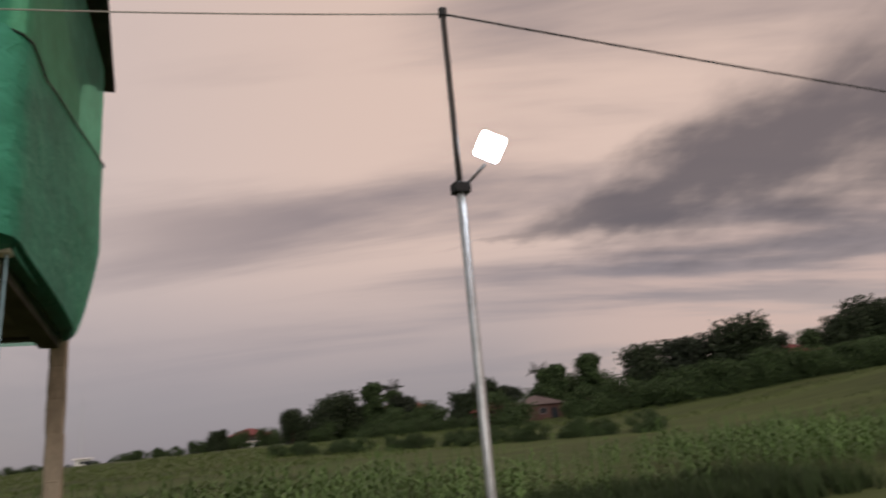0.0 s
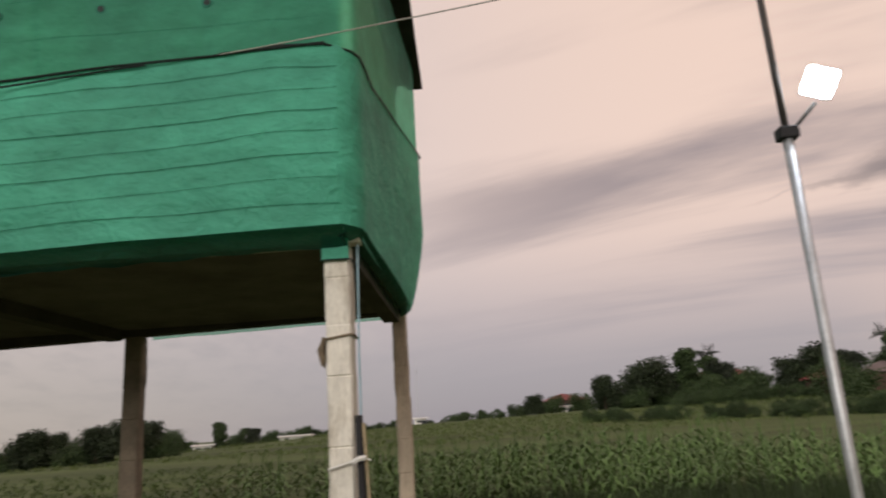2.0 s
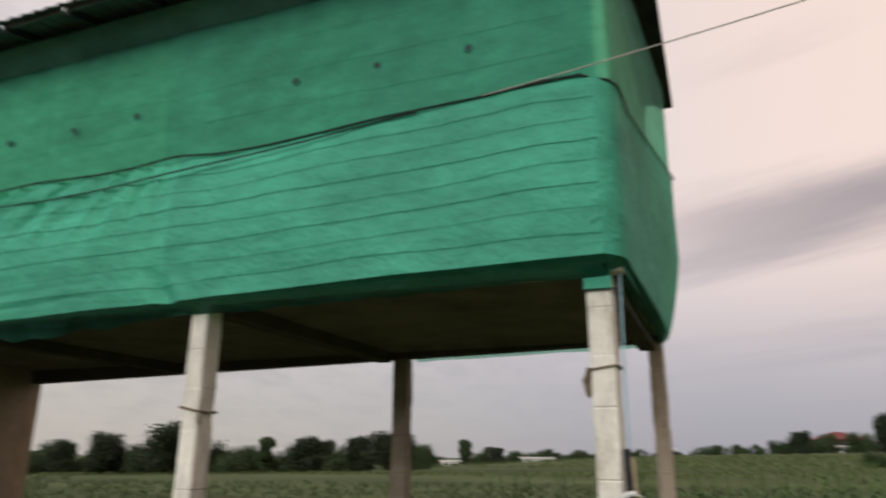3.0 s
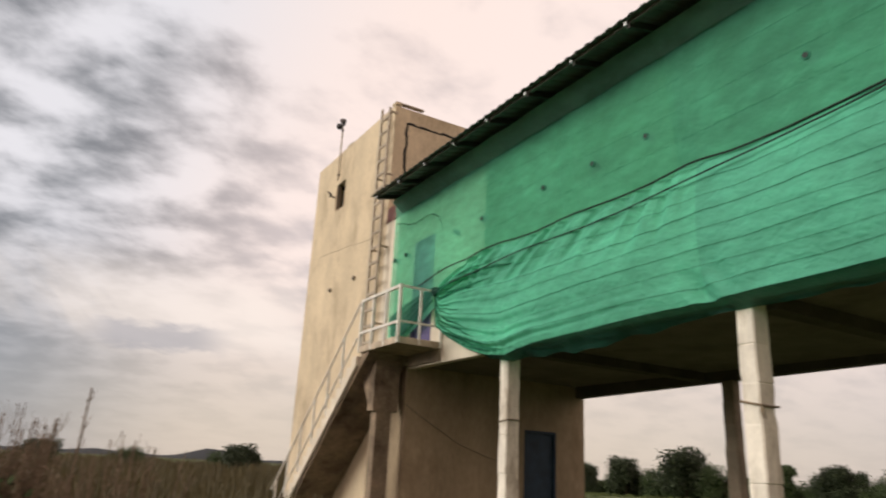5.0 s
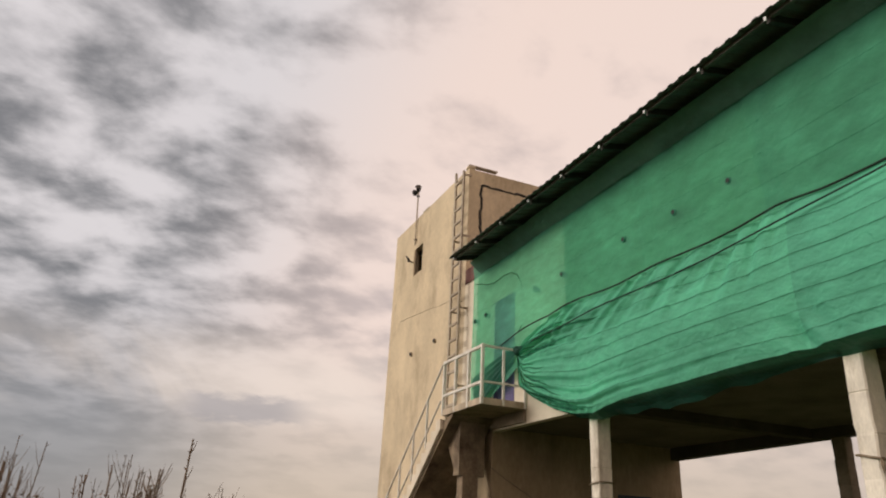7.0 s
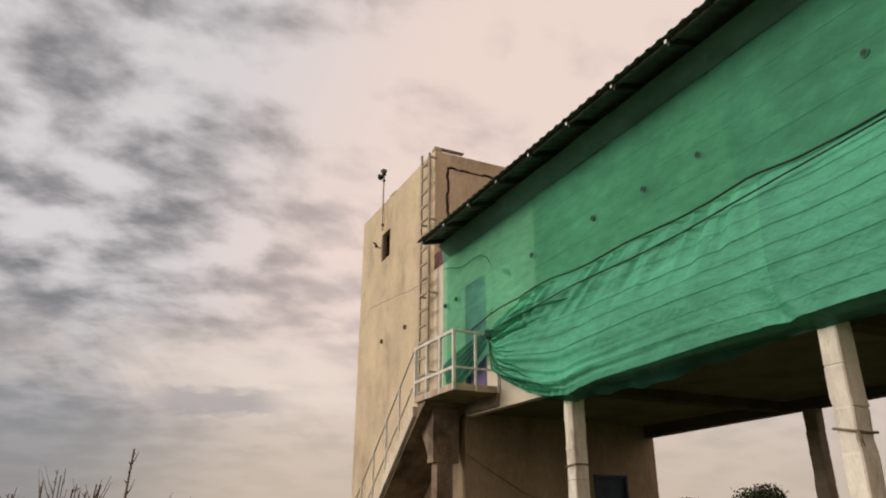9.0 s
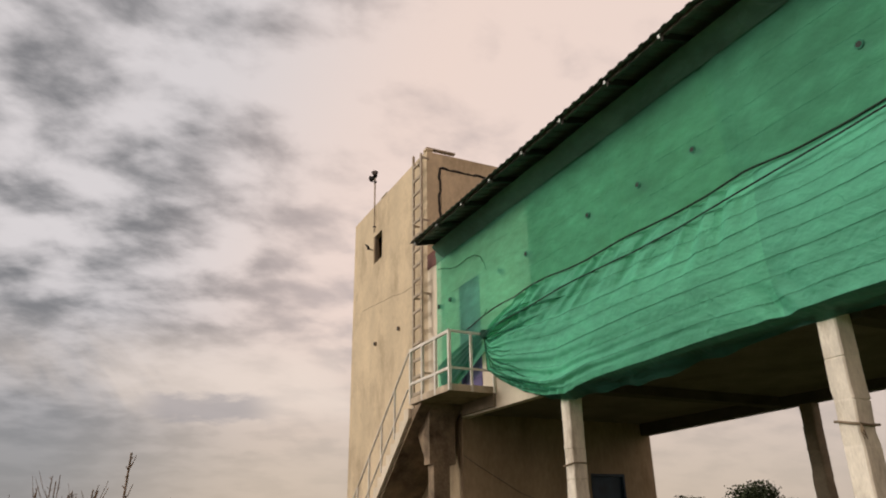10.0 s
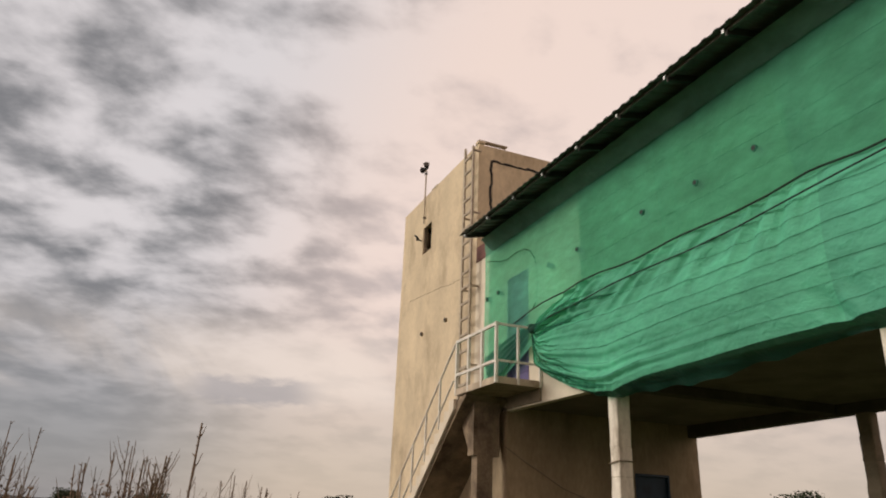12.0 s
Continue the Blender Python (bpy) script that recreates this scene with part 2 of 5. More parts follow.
# crease strips and bunched cloth: fold shade of doubled weave put into colour
M_CREASE = net_material("doubled_net_crease_shade", (0.020, 0.165, 0.11), 0.60)
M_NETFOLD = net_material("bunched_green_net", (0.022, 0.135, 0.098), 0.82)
# the hem slopes inward under the slab; that shade is put into its colour
M_HEM = net_material("net_hem_shade_in_colour", (0.014, 0.078, 0.056), 0.84)
M_SEAM = material("dark_green_cord", (0.028, 0.18, 0.12), 0.8, vary=0.2, bump=0)
M_FAINT = material("green_cord", (0.04, 0.23, 0.16), 0.8, vary=0.2, bump=0)
M_CABLE = material("black_cable", (0.012, 0.02, 0.018), 0.6, vary=0.1, bump=0)
M_WIRE = material("pale_wire", (0.42, 0.38, 0.34), 0.5, vary=0.1, bump=0)
M_LEAF = [leaf_material("leaf_dark", (0.029, 0.043, 0.019)), leaf_material("leaf_mid", (0.046, 0.074, 0.026)), leaf_material("leaf_grey", (0.030, 0.040, 0.024))]
M_SHRUB = leaf_material("shrub_leaf", (0.050, 0.080, 0.028))
M_BARK = material("bark", (0.055, 0.042, 0.03), 0.95, vary=0.3, scale=8, bump=0.4)
M_CORN = leaf_material("maize_leaf", (0.11, 0.185, 0.055))
M_CROP = leaf_material("low_crop_leaf", (0.058, 0.088, 0.023))
M_FARCROP = leaf_material("far_crop_leaf", (0.095, 0.13, 0.037))
M_GRASS = leaf_material("verge_grass", (0.035, 0.055, 0.018))
M_WEED = leaf_material("weed_leaf", (0.085, 0.072, 0.032))
M_DRY = material("dry_stalk", (0.185, 0.135, 0.098), 0.9, vary=0.35, scale=30, fine=120, bump=0.4, island=True)
M_REDROOF = material("red_roof", (0.19, 0.038, 0.04), 0.6, vary=0.25, scale=0.6, fine=5, bump=0.1)
M_GREYROOF = material("grey_roof", (0.15, 0.115, 0.11), 0.7, vary=0.2, scale=0.6, fine=5, bump=0.1)
M_BRICK = material("brick_house_wall", (0.10, 0.055, 0.047), 0.9, vary=0.25, scale=0.8, fine=8, bump=0.2)
M_PALE = material("white_house_wall", (0.75, 0.74, 0.70), 0.8, vary=0.12, scale=0.8, fine=8, bump=0.1)
M_DARKPANE = material("dark_window_glass", (0.03, 0.035, 0.04), 0.15, vary=0.1, bump=0)
M_HILL = material("far_hill", (0.035, 0.040, 0.046), 1.0, vary=0.12, scale=0.01, fine=0.08, bump=0)


def ground_material():
    mat = material("field_ground", (0.072, 0.096, 0.027), 0.95, vary=0.38, scale=0.13, fine=1.3, bump=0.8, stain=(0.060, 0.050, 0.025), stain_amt=0.6, stain_scale=0.07, stretch=(0.13, 1, 1), dist=0.2)
    return mat


M_GROUND = ground_material()


def glow_material(name, col, strength):
    mat = bpy.data.materials.new(name)
    mat.use_nodes = True
    b = mat.node_tree.nodes["Principled BSDF"]
    b.inputs["Base Color"].default_value = (0.9, 0.9, 0.9, 1)
    b.inputs["Emission Color"].default_value = (*col, 1)
    b.inputs["Emission Strength"].default_value = strength
    return mat


M_LED = glow_material("lit_led_panel", (0.88, 0.95, 1.0), 60.0)


# ---------------------------------------------------------------- mesh helpers
def part(name, bm, mat, parent=None, label="", smooth=False):
    me = bpy.data.meshes.new(name)
    bm.normal_update()
    bm.to_mesh(me)
    bm.free()
    me.materials.append(mat)
    if smooth:
        me.polygons.foreach_set("use_smooth", [True] * len(me.polygons))
    ob = new(name, me)
    ob.parent = parent
    if label:
        tagged(ob, label)
    return ob


def mesh_part(name, verts, faces, mat, parent=None, label="", smooth=False):
    me = bpy.data.meshes.new(name)
    me.from_pydata([tuple(v) for v in verts], [], [tuple(f) for f in faces])
    me.update()
    me.materials.append(mat)
    if smooth:
        me.polygons.foreach_set("use_smooth", [True] * len(me.polygons))
    ob = new(name, me)
    ob.parent = parent
    if label:
        tagged(ob, label)
    return ob


def thing(name, label, category, group="", kind="", at=(0, 0, 0)):
    ob = new(name)
    ob.location = at
    ob.empty_display_size = 0.2
    return tagged(ob, label, category, group, kind)


def block(bm, x0, x1, y0, y1, z0, z1, bevel=0.0):
    """One box, with rounded edges if bevel is given."""
    vs = bmesh.ops.create_cube(bm, size=1)["verts"]
    for v in vs:
        v.co = ((x0 + x1) / 2 + v.co.x * (x1 - x0), (y0 + y1) / 2 + v.co.y * (y1 - y0), (z0 + z1) / 2 + v.co.z * (z1 - z0))
    if bevel:
        es = list({e for v in vs for e in v.link_edges})
        bmesh.ops.bevel(bm, geom=es, offset=bevel, segments=2, affect="EDGES", profile=0.6)
    return bm


def boxes(*rows, bevel=0.0):
    bm = bmesh.new()
    for r in rows:
        block(bm, *r, bevel=bevel)
    return bm


def pierced(axis, a0, a1, z0, z1, t0, t1, hole):
    """A wall along x ("x") or y ("y"), from t0 to t1 thick, with one opening (h0, h1, low, high) through it."""
    h0, h1, low, high = hole
    bm = bmesh.new()
    A, Z = (a0, h0, h1, a1), (z0, low, high, z1)

    def spot(i, j, t):
        return bm.verts.new((A[i], t, Z[j]) if axis == "x" else (t, A[i], Z[j]))
    g = [[[spot(i, j, t) for j in range(4)] for i in range(4)] for t in (t0, t1)]
    for i in range(3):
        for j in range(3):
            if (i, j) != (1, 1):
                bm.faces.new([g[0][i][j], g[0][i + 1][j], g[0][i + 1][j + 1], g[0][i][j + 1]])
                bm.faces.new([g[1][i][j + 1], g[1][i + 1][j + 1], g[1][i + 1][j], g[1][i][j]])
    def band(ring):
        for p, q in zip(ring, ring[1:] + ring[:1]):
            bm.faces.new([g[0][p[0]][p[1]], g[1][p[0]][p[1]], g[1][q[0]][q[1]], g[0][q[0]][q[1]]])
    band([(0, 0), (1, 0), (2, 0), (3, 0), (3, 1), (3, 2), (3, 3), (2, 3), (1, 3), (0, 3), (0, 2), (0, 1)])
    band([(1, 1), (1, 2), (2, 2), (2, 1)])
    bmesh.ops.recalc_face_normals(bm, faces=bm.faces)
    return bm


def tube(bm, pts, r, sides=6, r_end=None):
    """A pipe along a polyline."""
    pts = [Vector(p) for p in pts]
    rings = []
    for k, p in enumerate(pts):
        d = (pts[min(k + 1, len(pts) - 1)] - pts[max(k - 1, 0)]).normalized()
        side = d.cross(Vector((0, 0, 1)) if abs(d.z) < 0.95 else Vector((1, 0, 0))).normalized()
        other = d.cross(side)
        rr = r if r_end is None else r + (r_end - r) * k / (len(pts) - 1)
        rings.append([bm.verts.new(p + rr * (math.cos(a) * side + math.sin(a) * other)) for a in (2 * math.pi * j / sides for j in range(sides))])
    for a, b in zip(rings, rings[1:]):
        for j in range(sides):
            bm.faces.new((a[j], a[(j + 1) % sides], b[(j + 1) % sides], b[j]))
    bm.faces.new(rings[0][::-1]), bm.faces.new(rings[-1])
    return bm


def pipe(pts, r, sides=6, r_end=None):
    return tube(bmesh.new(), pts, r, sides, r_end)


def sag(a, b, drop, n=14):
    a, b = Vector(a), Vector(b)
    return [a.lerp(b, k / n) - Vector((0, 0, drop * 4 * (k / n) * (1 - k / n))) for k in range(n + 1)]


def rise(x, y):
    """Height of the land."""
    def st(v, lo, hi):
        v = min(max((v - lo) / (hi - lo), 0), 1)
        return v * v * (3 - 2 * v)
    far = st(math.hypot(x, y), 28, 130)
    h = far * (-0.8 + 4.0 / (1 + math.exp(-(x + 33) / 14)))
    h += 3.6 * st(x, 45, 105) * st(y, -40, 30) * (1 - st(y, 80, 150))
    if x < -150:
        h *= max(0, 1 + (x + 150) / 200)
    return h


# ---------------------------------------------------------------- land
def build_ground():
    xs = sorted(set([-2500, -1500, -900, -600, -400, -300] + list(range(-240, 241, 8)) + [300, 400, 600, 900, 1500, 2500]))
    ys = sorted(set([-1500, -800, -400, -200, -120, -80, -50, -30, -20, -12, -6] + list(range(0, 61, 4)) + list(range(68, 261, 8)) + [320, 420, 600, 900, 1500, 2500]))
    verts = [(x, y, rise(x, y) + (0.12 * noise.noise((x * 0.07, y * 0.07, 0)) if math.hypot(x, y) > 25 else 0)) for y in ys for x in xs]
    w = len(xs)
    faces = [(j * w + i, j * w + i + 1, (j + 1) * w + i + 1, (j + 1) * w + i) for j in range(len(ys) - 1) for i in range(w - 1)]
    g = mesh_part("ground", verts, faces, M_GROUND, smooth=True)
    tagged(g, "green farmland with bare brown patches reaching the horizon", "ground", kind="structure")


build_ground()


def build_hills():
    def ridge(name, pts, depth, label):
        verts, faces = [], []
        for (x, y, h) in pts:
            verts += [(x, y, -12), (x - depth * 0.3, y, h), (x - depth, y, -12)]
        for k in range(len(pts) - 1):
            a, b = 3 * k, 3 * k + 3
            faces += [(a, b, b + 1, a + 1), (a + 1, b + 1, b + 2, a + 2)]
        tagged(mesh_part(name, verts, faces, M_HILL, smooth=True), label, "hill", kind="structure")
    pts = []
    for k in range(70):
        y = -900 + 40 * k
        h = 10 + 14 * noise.noise((y * 0.004, 3.3, 0)) + 7 * noise.noise((y * 0.015, 1.1, 0)) + 26 * math.exp(-((y - 470) / 75) ** 2)
        pts.append((-2000, y, h))
    ridge("backdrop", pts, 300, "blue-grey hills on the horizon")


build_hills()


# ---------------------------------------------------------------- the building
ZB, ZS, ZF = 3.42, 3.58, 3.86          # beam underside, slab underside, floor
ZW = 7.28                              # top of the wall
XL, XT, XR = -18.4, -13.35, 0.10       # tower end, tower corner, right wall
YB = 4.25                              # back of the wall
DOOR = (-11.85, -11.03, 3.87, 6.09)
HOLES = [-1.22, -2.22, -3.21, -5.42, -6.43, -7.54, -9.24, -10.15, -12.11, -12.62]


def roof_z(y):
    return 7.10 + 0.235 * (y + 0.85) if y < 2.2 else 7.817 - 0.09 * (y - 2.2)


def build_building():
    b = thing("elevated_building", "tan rendered concrete block building raised on columns", "building")
    # walls of the raised storey
    x0, x1, z0, z1 = DOOR
    part("wall", pierced("x", XT, XR, 3.50, ZW, 0, 0.15, DOOR), M_CREAM, b, "cream rendered front wall")
    part("wall", boxes((XR - 0.15, XR, 0.15, YB, 3.63, ZW + 0.1)), M_CREAM, b, "cream rendered end wall")
    part("wall", boxes((XT, XR - 0.15, YB - 0.15, YB, ZS, ZW + 0.1)), M_CREAM, b, "cream rendered back wall")
    gable = bmesh.new()
    prof = [(0.15, ZW + 0.1), (YB, ZW + 0.1), (YB, roof_z(YB) - 0.06), (2.2, roof_z(2.2) - 0.06), (0.15, roof_z(0.15) - 0.06)]
    ring = [[gable.verts.new((x, y, z)) for y, z in prof] for x in (XR - 0.14, XR - 0.01)]
    gable.faces.new(ring[0][::-1]), gable.faces.new(ring[1])
    for k in range(5):
        gable.faces.new((ring[0][k], ring[0][(k + 1) % 5], ring[1][(k + 1) % 5], ring[1][k]))
    part("gable", gable, M_CREAM, b)
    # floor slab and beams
    part("floor_slab", boxes((XT, XR - 0.16, 0.16, YB - 0.002, ZS - 0.004, ZF)), M_SOFFIT, b, "bare concrete slab seen from below, shade put into its colour")
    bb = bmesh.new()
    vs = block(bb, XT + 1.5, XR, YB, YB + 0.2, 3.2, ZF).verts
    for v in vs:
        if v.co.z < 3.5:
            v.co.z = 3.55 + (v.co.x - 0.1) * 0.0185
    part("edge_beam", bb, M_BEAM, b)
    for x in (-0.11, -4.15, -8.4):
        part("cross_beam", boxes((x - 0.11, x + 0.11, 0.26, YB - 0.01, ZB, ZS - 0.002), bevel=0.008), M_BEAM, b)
    # columns, cast in lifts
    def column(cx, cy, w, d, top, lean=0.0, mat=M_COLUMN):
        bm = bmesh.new()
        c = 0.016
        lifts = [(-0.3, 0)]
        up = random.uniform(-0.12, 0.12)
        for z in (0.62 + up, 1.27 + up, 1.74 + up, 2.30 + up, 2.72 + up, 3.12 + up):
            g = random.uniform(-0.004, 0.005)
            lifts += [(z - 0.30, random.uniform(-0.005, 0.006)), (z - 0.012, g), (z, g - 0.004), (z + 0.012, g + random.uniform(-0.003, 0.003))]
        lifts.append((top, 0))
        rings = []
        for z, g in lifts:
            a, e = w / 2 + g, d / 2 + g
            sx, sy = random.uniform(-0.006, 0.006), random.uniform(-0.006, 0.006)
            rings.append([bm.verts.new((cx + x + sx, cy + y + sy, z)) for x, y in ((-a + c, -e), (a - c, -e), (a, -e + c), (a, e - c), (a - c, e), (-a + c, e), (-a, e - c), (-a, -e + c))])
        for p, q in zip(rings, rings[1:]):
            for k in range(8):
                bm.faces.new((p[k], p[(k + 1) % 8], q[(k + 1) % 8], q[k]))
        bm.faces.new(rings[0][::-1]), bm.faces.new(rings[-1])
        ob = part("column", bm, mat, b, "rough board-marked concrete column")
        return ob
    for cx in (-0.10, -4.25, -8.61):
        column(cx, 0.125, 0.205, 0.25, 3.50 if cx > -9 else ZB)
    # rear row in browner, darker concrete than the front row
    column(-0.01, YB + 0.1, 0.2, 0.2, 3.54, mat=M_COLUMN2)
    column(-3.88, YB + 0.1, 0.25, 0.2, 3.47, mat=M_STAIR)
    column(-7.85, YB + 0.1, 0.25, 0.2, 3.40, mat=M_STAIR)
    # ground-floor room under the tower
    xg = -11.87
    part("wall", pierced("y", 0.0, 4.5, -0.2, ZS - 0.004, xg - 0.15, xg, (2.86, 3.70, -0.1, 2.55)), M_WALLLOW, b, "stained tan wall of the ground-floor room, slab shade in its colour")
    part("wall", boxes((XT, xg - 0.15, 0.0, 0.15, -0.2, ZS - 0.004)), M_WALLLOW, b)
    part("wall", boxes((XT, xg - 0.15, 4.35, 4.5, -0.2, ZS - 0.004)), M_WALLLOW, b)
    d = part("door", boxes((xg - 0.09, xg - 0.05, 2.87, 3.69, -0.1, 2.54), bevel=0.004), M_NAVY, b, "closed navy steel door")
    part("door_frame", boxes((xg - 0.12, xg + 0.012, 2.86, 2.90, -0.1, 2.55), (xg - 0.12, xg + 0.012, 3.66, 3.70, -0.1, 2.55), (xg - 0.12, xg + 0.012, 2.90, 3.66, 2.50, 2.55)), M_NAVY, d)
    part("handle", pipe([(xg - 0.04, 3.58, 1.0), (xg + 0.01, 3.58, 1.0), (xg + 0.01, 3.48, 1.0)], 0.01), M_GALV, d, "steel lever handle")
    # tower
    wx0, wx1, wz0, wz1 = -16.82, -16.2, 8.26, 9.05
    part("tower_wall", pierced("x", XL, XT, -0.2, 10.0, 0, 0.15, (wx0, wx1, wz0, wz1)), M_WALL, b, "stained tan rendered tower front")
    part("tower_wall", boxes((XT - 0.15, XT, 0.15, 4.5, -0.2, 9.97)), M_WALL, b)
    part("tower_wall", boxes((XL, XL + 0.15, 0.15, 4.5, -0.2, 9.97)), M_WALL, b)
    part("tower_wall", boxes((XL + 0.15, XT - 0.15, 4.35, 4.5, -0.2, 9.97)), M_WALL, b)
    part("tower_roof", boxes((XL + 0.15, XT - 0.15, 0.15, 4.35, 9.55, 9.7)), M_SOFFIT, b)
    for row in ((XT - 0.16, XT + 0.02, -0.02, 0.16, 10.0, 10.06), (-16.3, -15.9, -0.015, 0.15, 10.0, 10.03)):
        part("parapet_cap", boxes(row, bevel=0.008), M_WALL, b)
    part("loose_plank", boxes((XT - 0.13, XT - 0.01, 0.0, 0.78, 10.064, 10.10), bevel=0.006), M_LADDER, b, "weathered board lying on the parapet")
    # blocked opening in the tower's end: a raised panel with a dark gap round it
    part("blocked_opening", boxes((XT + 0.004, XT + 0.03, 0.36, 3.9, 7.7, 9.54), bevel=0.01), M_WALL, b, "rendered infill panel")
    jag = random.Random(4)
    gap = [(XT + 0.006, 0.33 + jag.uniform(-0.03, 0.03), 7.7 + 1.87 * k / 22) for k in range(23)]
    gap += [(XT + 0.006, 0.40 + 3.5 * k / 34, 9.575 + jag.uniform(-0.03, 0.03)) for k in range(35)]
    part("panel_gap", pipe(gap, 0.034, 5), M_BLACK, b, "ragged dark open joint")
    part("loose_plank", boxes((XT - 0.13, XT - 0.02, 2.1, 4.3, 9.974, 10.03), bevel=0.006), M_STEEL, b, "dark board lying on the parapet")
    win = part("window_frame", boxes((wx0, wx0 + 0.04, 0.03, 0.1, wz0, wz1), (wx1 - 0.04, wx1, 0.03, 0.1, wz0, wz1), (wx0 + 0.04, wx1 - 0.04, 0.03, 0.1, wz0, wz0 + 0.03)), M_STAIR, b, "open unglazed bird entrance")
    crack = [(-13.7, 6.74), (-14.2, 6.80), (-14.9, 6.86), (-15.4, 6.97), (-16.1, 7.0), (-16.8, 7.1), (-17.6, 7.17)]
    part("crack", pipe([(x, -0.001, z + random.uniform(-0.03, 0.03)) for x, z in crack], 0.006, 5), M_STAIR, b, "hairline crack in the render")
    # upper door
    x0, x1, z0, z1 = DOOR
    d2 = part("door", boxes((x0 + 0.04, x1 - 0.04, 0.05, 0.09, z0, z1 - 0.04), bevel=0.004), M_VIOLET, b, "violet-blue painted door behind the net")
    part("door_frame", boxes((x0, x0 + 0.04, -0.012, 0.1, z0, z1), (x1 - 0.04, x1, -0.012, 0.1, z0, z1), (x0 + 0.04, x1 - 0.04, -0.012, 0.1, z1 - 0.04, z1)), M_VIOLET, d2)
    for zc in (4.45, 5.3):
        part("door_panel", boxes((x0 + 0.14, x1 - 0.14, 0.04, 0.055, zc - 0.3, zc + 0.32), bevel=0.006), M_VIOLET, d2)
    # wall-top band of sheet metal
    part("sheet_band", boxes((XT + 0.03, XR + 0.02, -0.02, -0.003, 6.93, ZW)), M_RED, b, "rust-red sheet metal under the eave")
    part("sheet_band", boxes((XR + 0.003, XR + 0.02, 0.0, YB, 6.98, ZW + 0.3)), M_RED, b)
    # vent pipes through the walls; black discs stand in for their unlit bores
    for x in HOLES:
        z = 5.89 + 0.03 * math.sin(x * 7)
        v = part("vent_pipe", pipe([(x, -0.10, z), (x, 0.01, z)], 0.050, 12), M_SEAM, b, "short vent pipe through the wall")
        part("vent_hole", pipe([(x, -0.105, z), (x, -0.10, z)], 0.032, 12), M_CABLE, v)
    for x, z in ((-16.52, 5.99), (-14.97, 6.0)):
        v = part("vent_pipe", pipe([(x, -0.045, z), (x, 0.01, z)], 0.056, 12), M_STAIR, b, "short vent pipe through the wall")
        part("vent_hole", pipe([(x, -0.052, z), (x, -0.045, z)], 0.048, 12), M_BLACK, v)
    # roof: trapezoid sheets on rafters
    r = part("roof", boxes((-12.3, 0.4, 2.15, 2.25, 7.62, 7.74)), M_STEEL, b, "dark low-pitched sheet-metal roof")
    ya, yr, yb = -0.85, 2.2, 5.1
    xa, xb, pitch = -12.42, 0.46, 0.2
    verts, faces = [], []
    xs = []
    x = xa
    while x < xb:
        for dx, dz in ((0, 0), (0.09, 0), (0.115, 0.02), (0.175, 0.02)):
            if x + dx < xb:
                xs.append((x + dx, dz))
        x += pitch
    for y in (ya, yr, yb):
        for thick in (0.0, -0.006):
            verts += [(px, y, roof_z(y) + dz + thick) for px, dz in xs]
    n = len(xs)
    for k in range(n - 1):
        for row in (0, 1):
            a, c = row * 2 * n, (row + 1) * 2 * n
            faces += [(a + k, a + k + 1, c + k + 1, c + k), (a + n + k + 1, a + n + k, c + n + k, c + n + k + 1)]
        faces += [(k + 1, k, n + k, n + k + 1), (4 * n + k, 4 * n + k + 1, 5 * n + k + 1, 5 * n + k)]
    mesh_part("roof_sheet", verts, faces, M_ROOF, r)
    part("ridge_cap", boxes((xa, xb, yr - 0.18, yr + 0.18, roof_z(yr) + 0.02, roof_z(yr) + 0.045), bevel=0.01), M_ROOF, r)
    def slanted(bm, x, y0, y1, w, h, drop=0.004):
        vs = block(bm, x - w / 2, x + w / 2, y0, y1, 0, 1).verts
        for v in list(bm.verts)[-8:]:
            v.co.z = roof_z(v.co.y) - drop - (h if v.co.z < 0.5 else 0)
    k = 0
    x = -12.25
    while x < 0.45:
        bm = bmesh.new()
        slanted(bm, x, -0.752, 2.2, 0.05, 0.10, 0.010)
        part("rafter", bm, M_STEEL, r)
        # tip coloured pale for the light that the rafter end catches
        tip = bmesh.new()
        slanted(tip, x, -0.812, -0.796, 0.034, 0.05, 0.035)
        part("rafter_tip", tip, M_GALV, r, "pale rafter end, the light it catches put into the colour")
        x += 1.035
    part("purlin", boxes((xa + 0.01, xb - 0.01, -0.75, -0.70, roof_z(-0.72) - 0.055, roof_z(-0.72) - 0.012), bevel=0.004), M_ROOF, r, "thin dark purlin along the eave")
    edge = bmesh.new()
    for y0, y1 in ((-0.85, 2.2), (2.2, 5.1)):
        block(edge, 0.24, xb + 0.03, y0, y1, 0, 1)
        for v in list(edge.verts)[-8:]:
            v.co.z = roof_z(v.co.y) + (0.03 if v.co.z > 0.5 and v.co.x > 0.4 else -0.012 if v.co.z > 0.5 else -0.08)
    part("barge_board", edge, M_STEEL, r)
    return b


build_building()


# ---------------------------------------------------------------- shade net
def net_wave(x, z):
    """Ripple of the hanging cloth, with a few upright pulls."""
    pull = sum(d * math.exp(-((x - c + 0.12 * (z - 6)) / 0.055) ** 2) for c, d in ((-7.3, 0.016), (-6.9, -0.02), (-5.1, 0.018), (-4.8, -0.014), (-3.0, 0.016), (-1.4, 0.018), (-0.7, -0.014)))
    return pull + 0.018 * noise.noise((x * 0.7, z * 0.9, 1.3)) + 0.008 * noise.noise((x * 2.6, z * 1.2, 4.0))


def bulge(z):
    """How far the loose net stands off the end wall at that height, 0 to 1."""
    return min(1.0, max(0.0, (z - 3.52) / 1.25)) ** 0.6


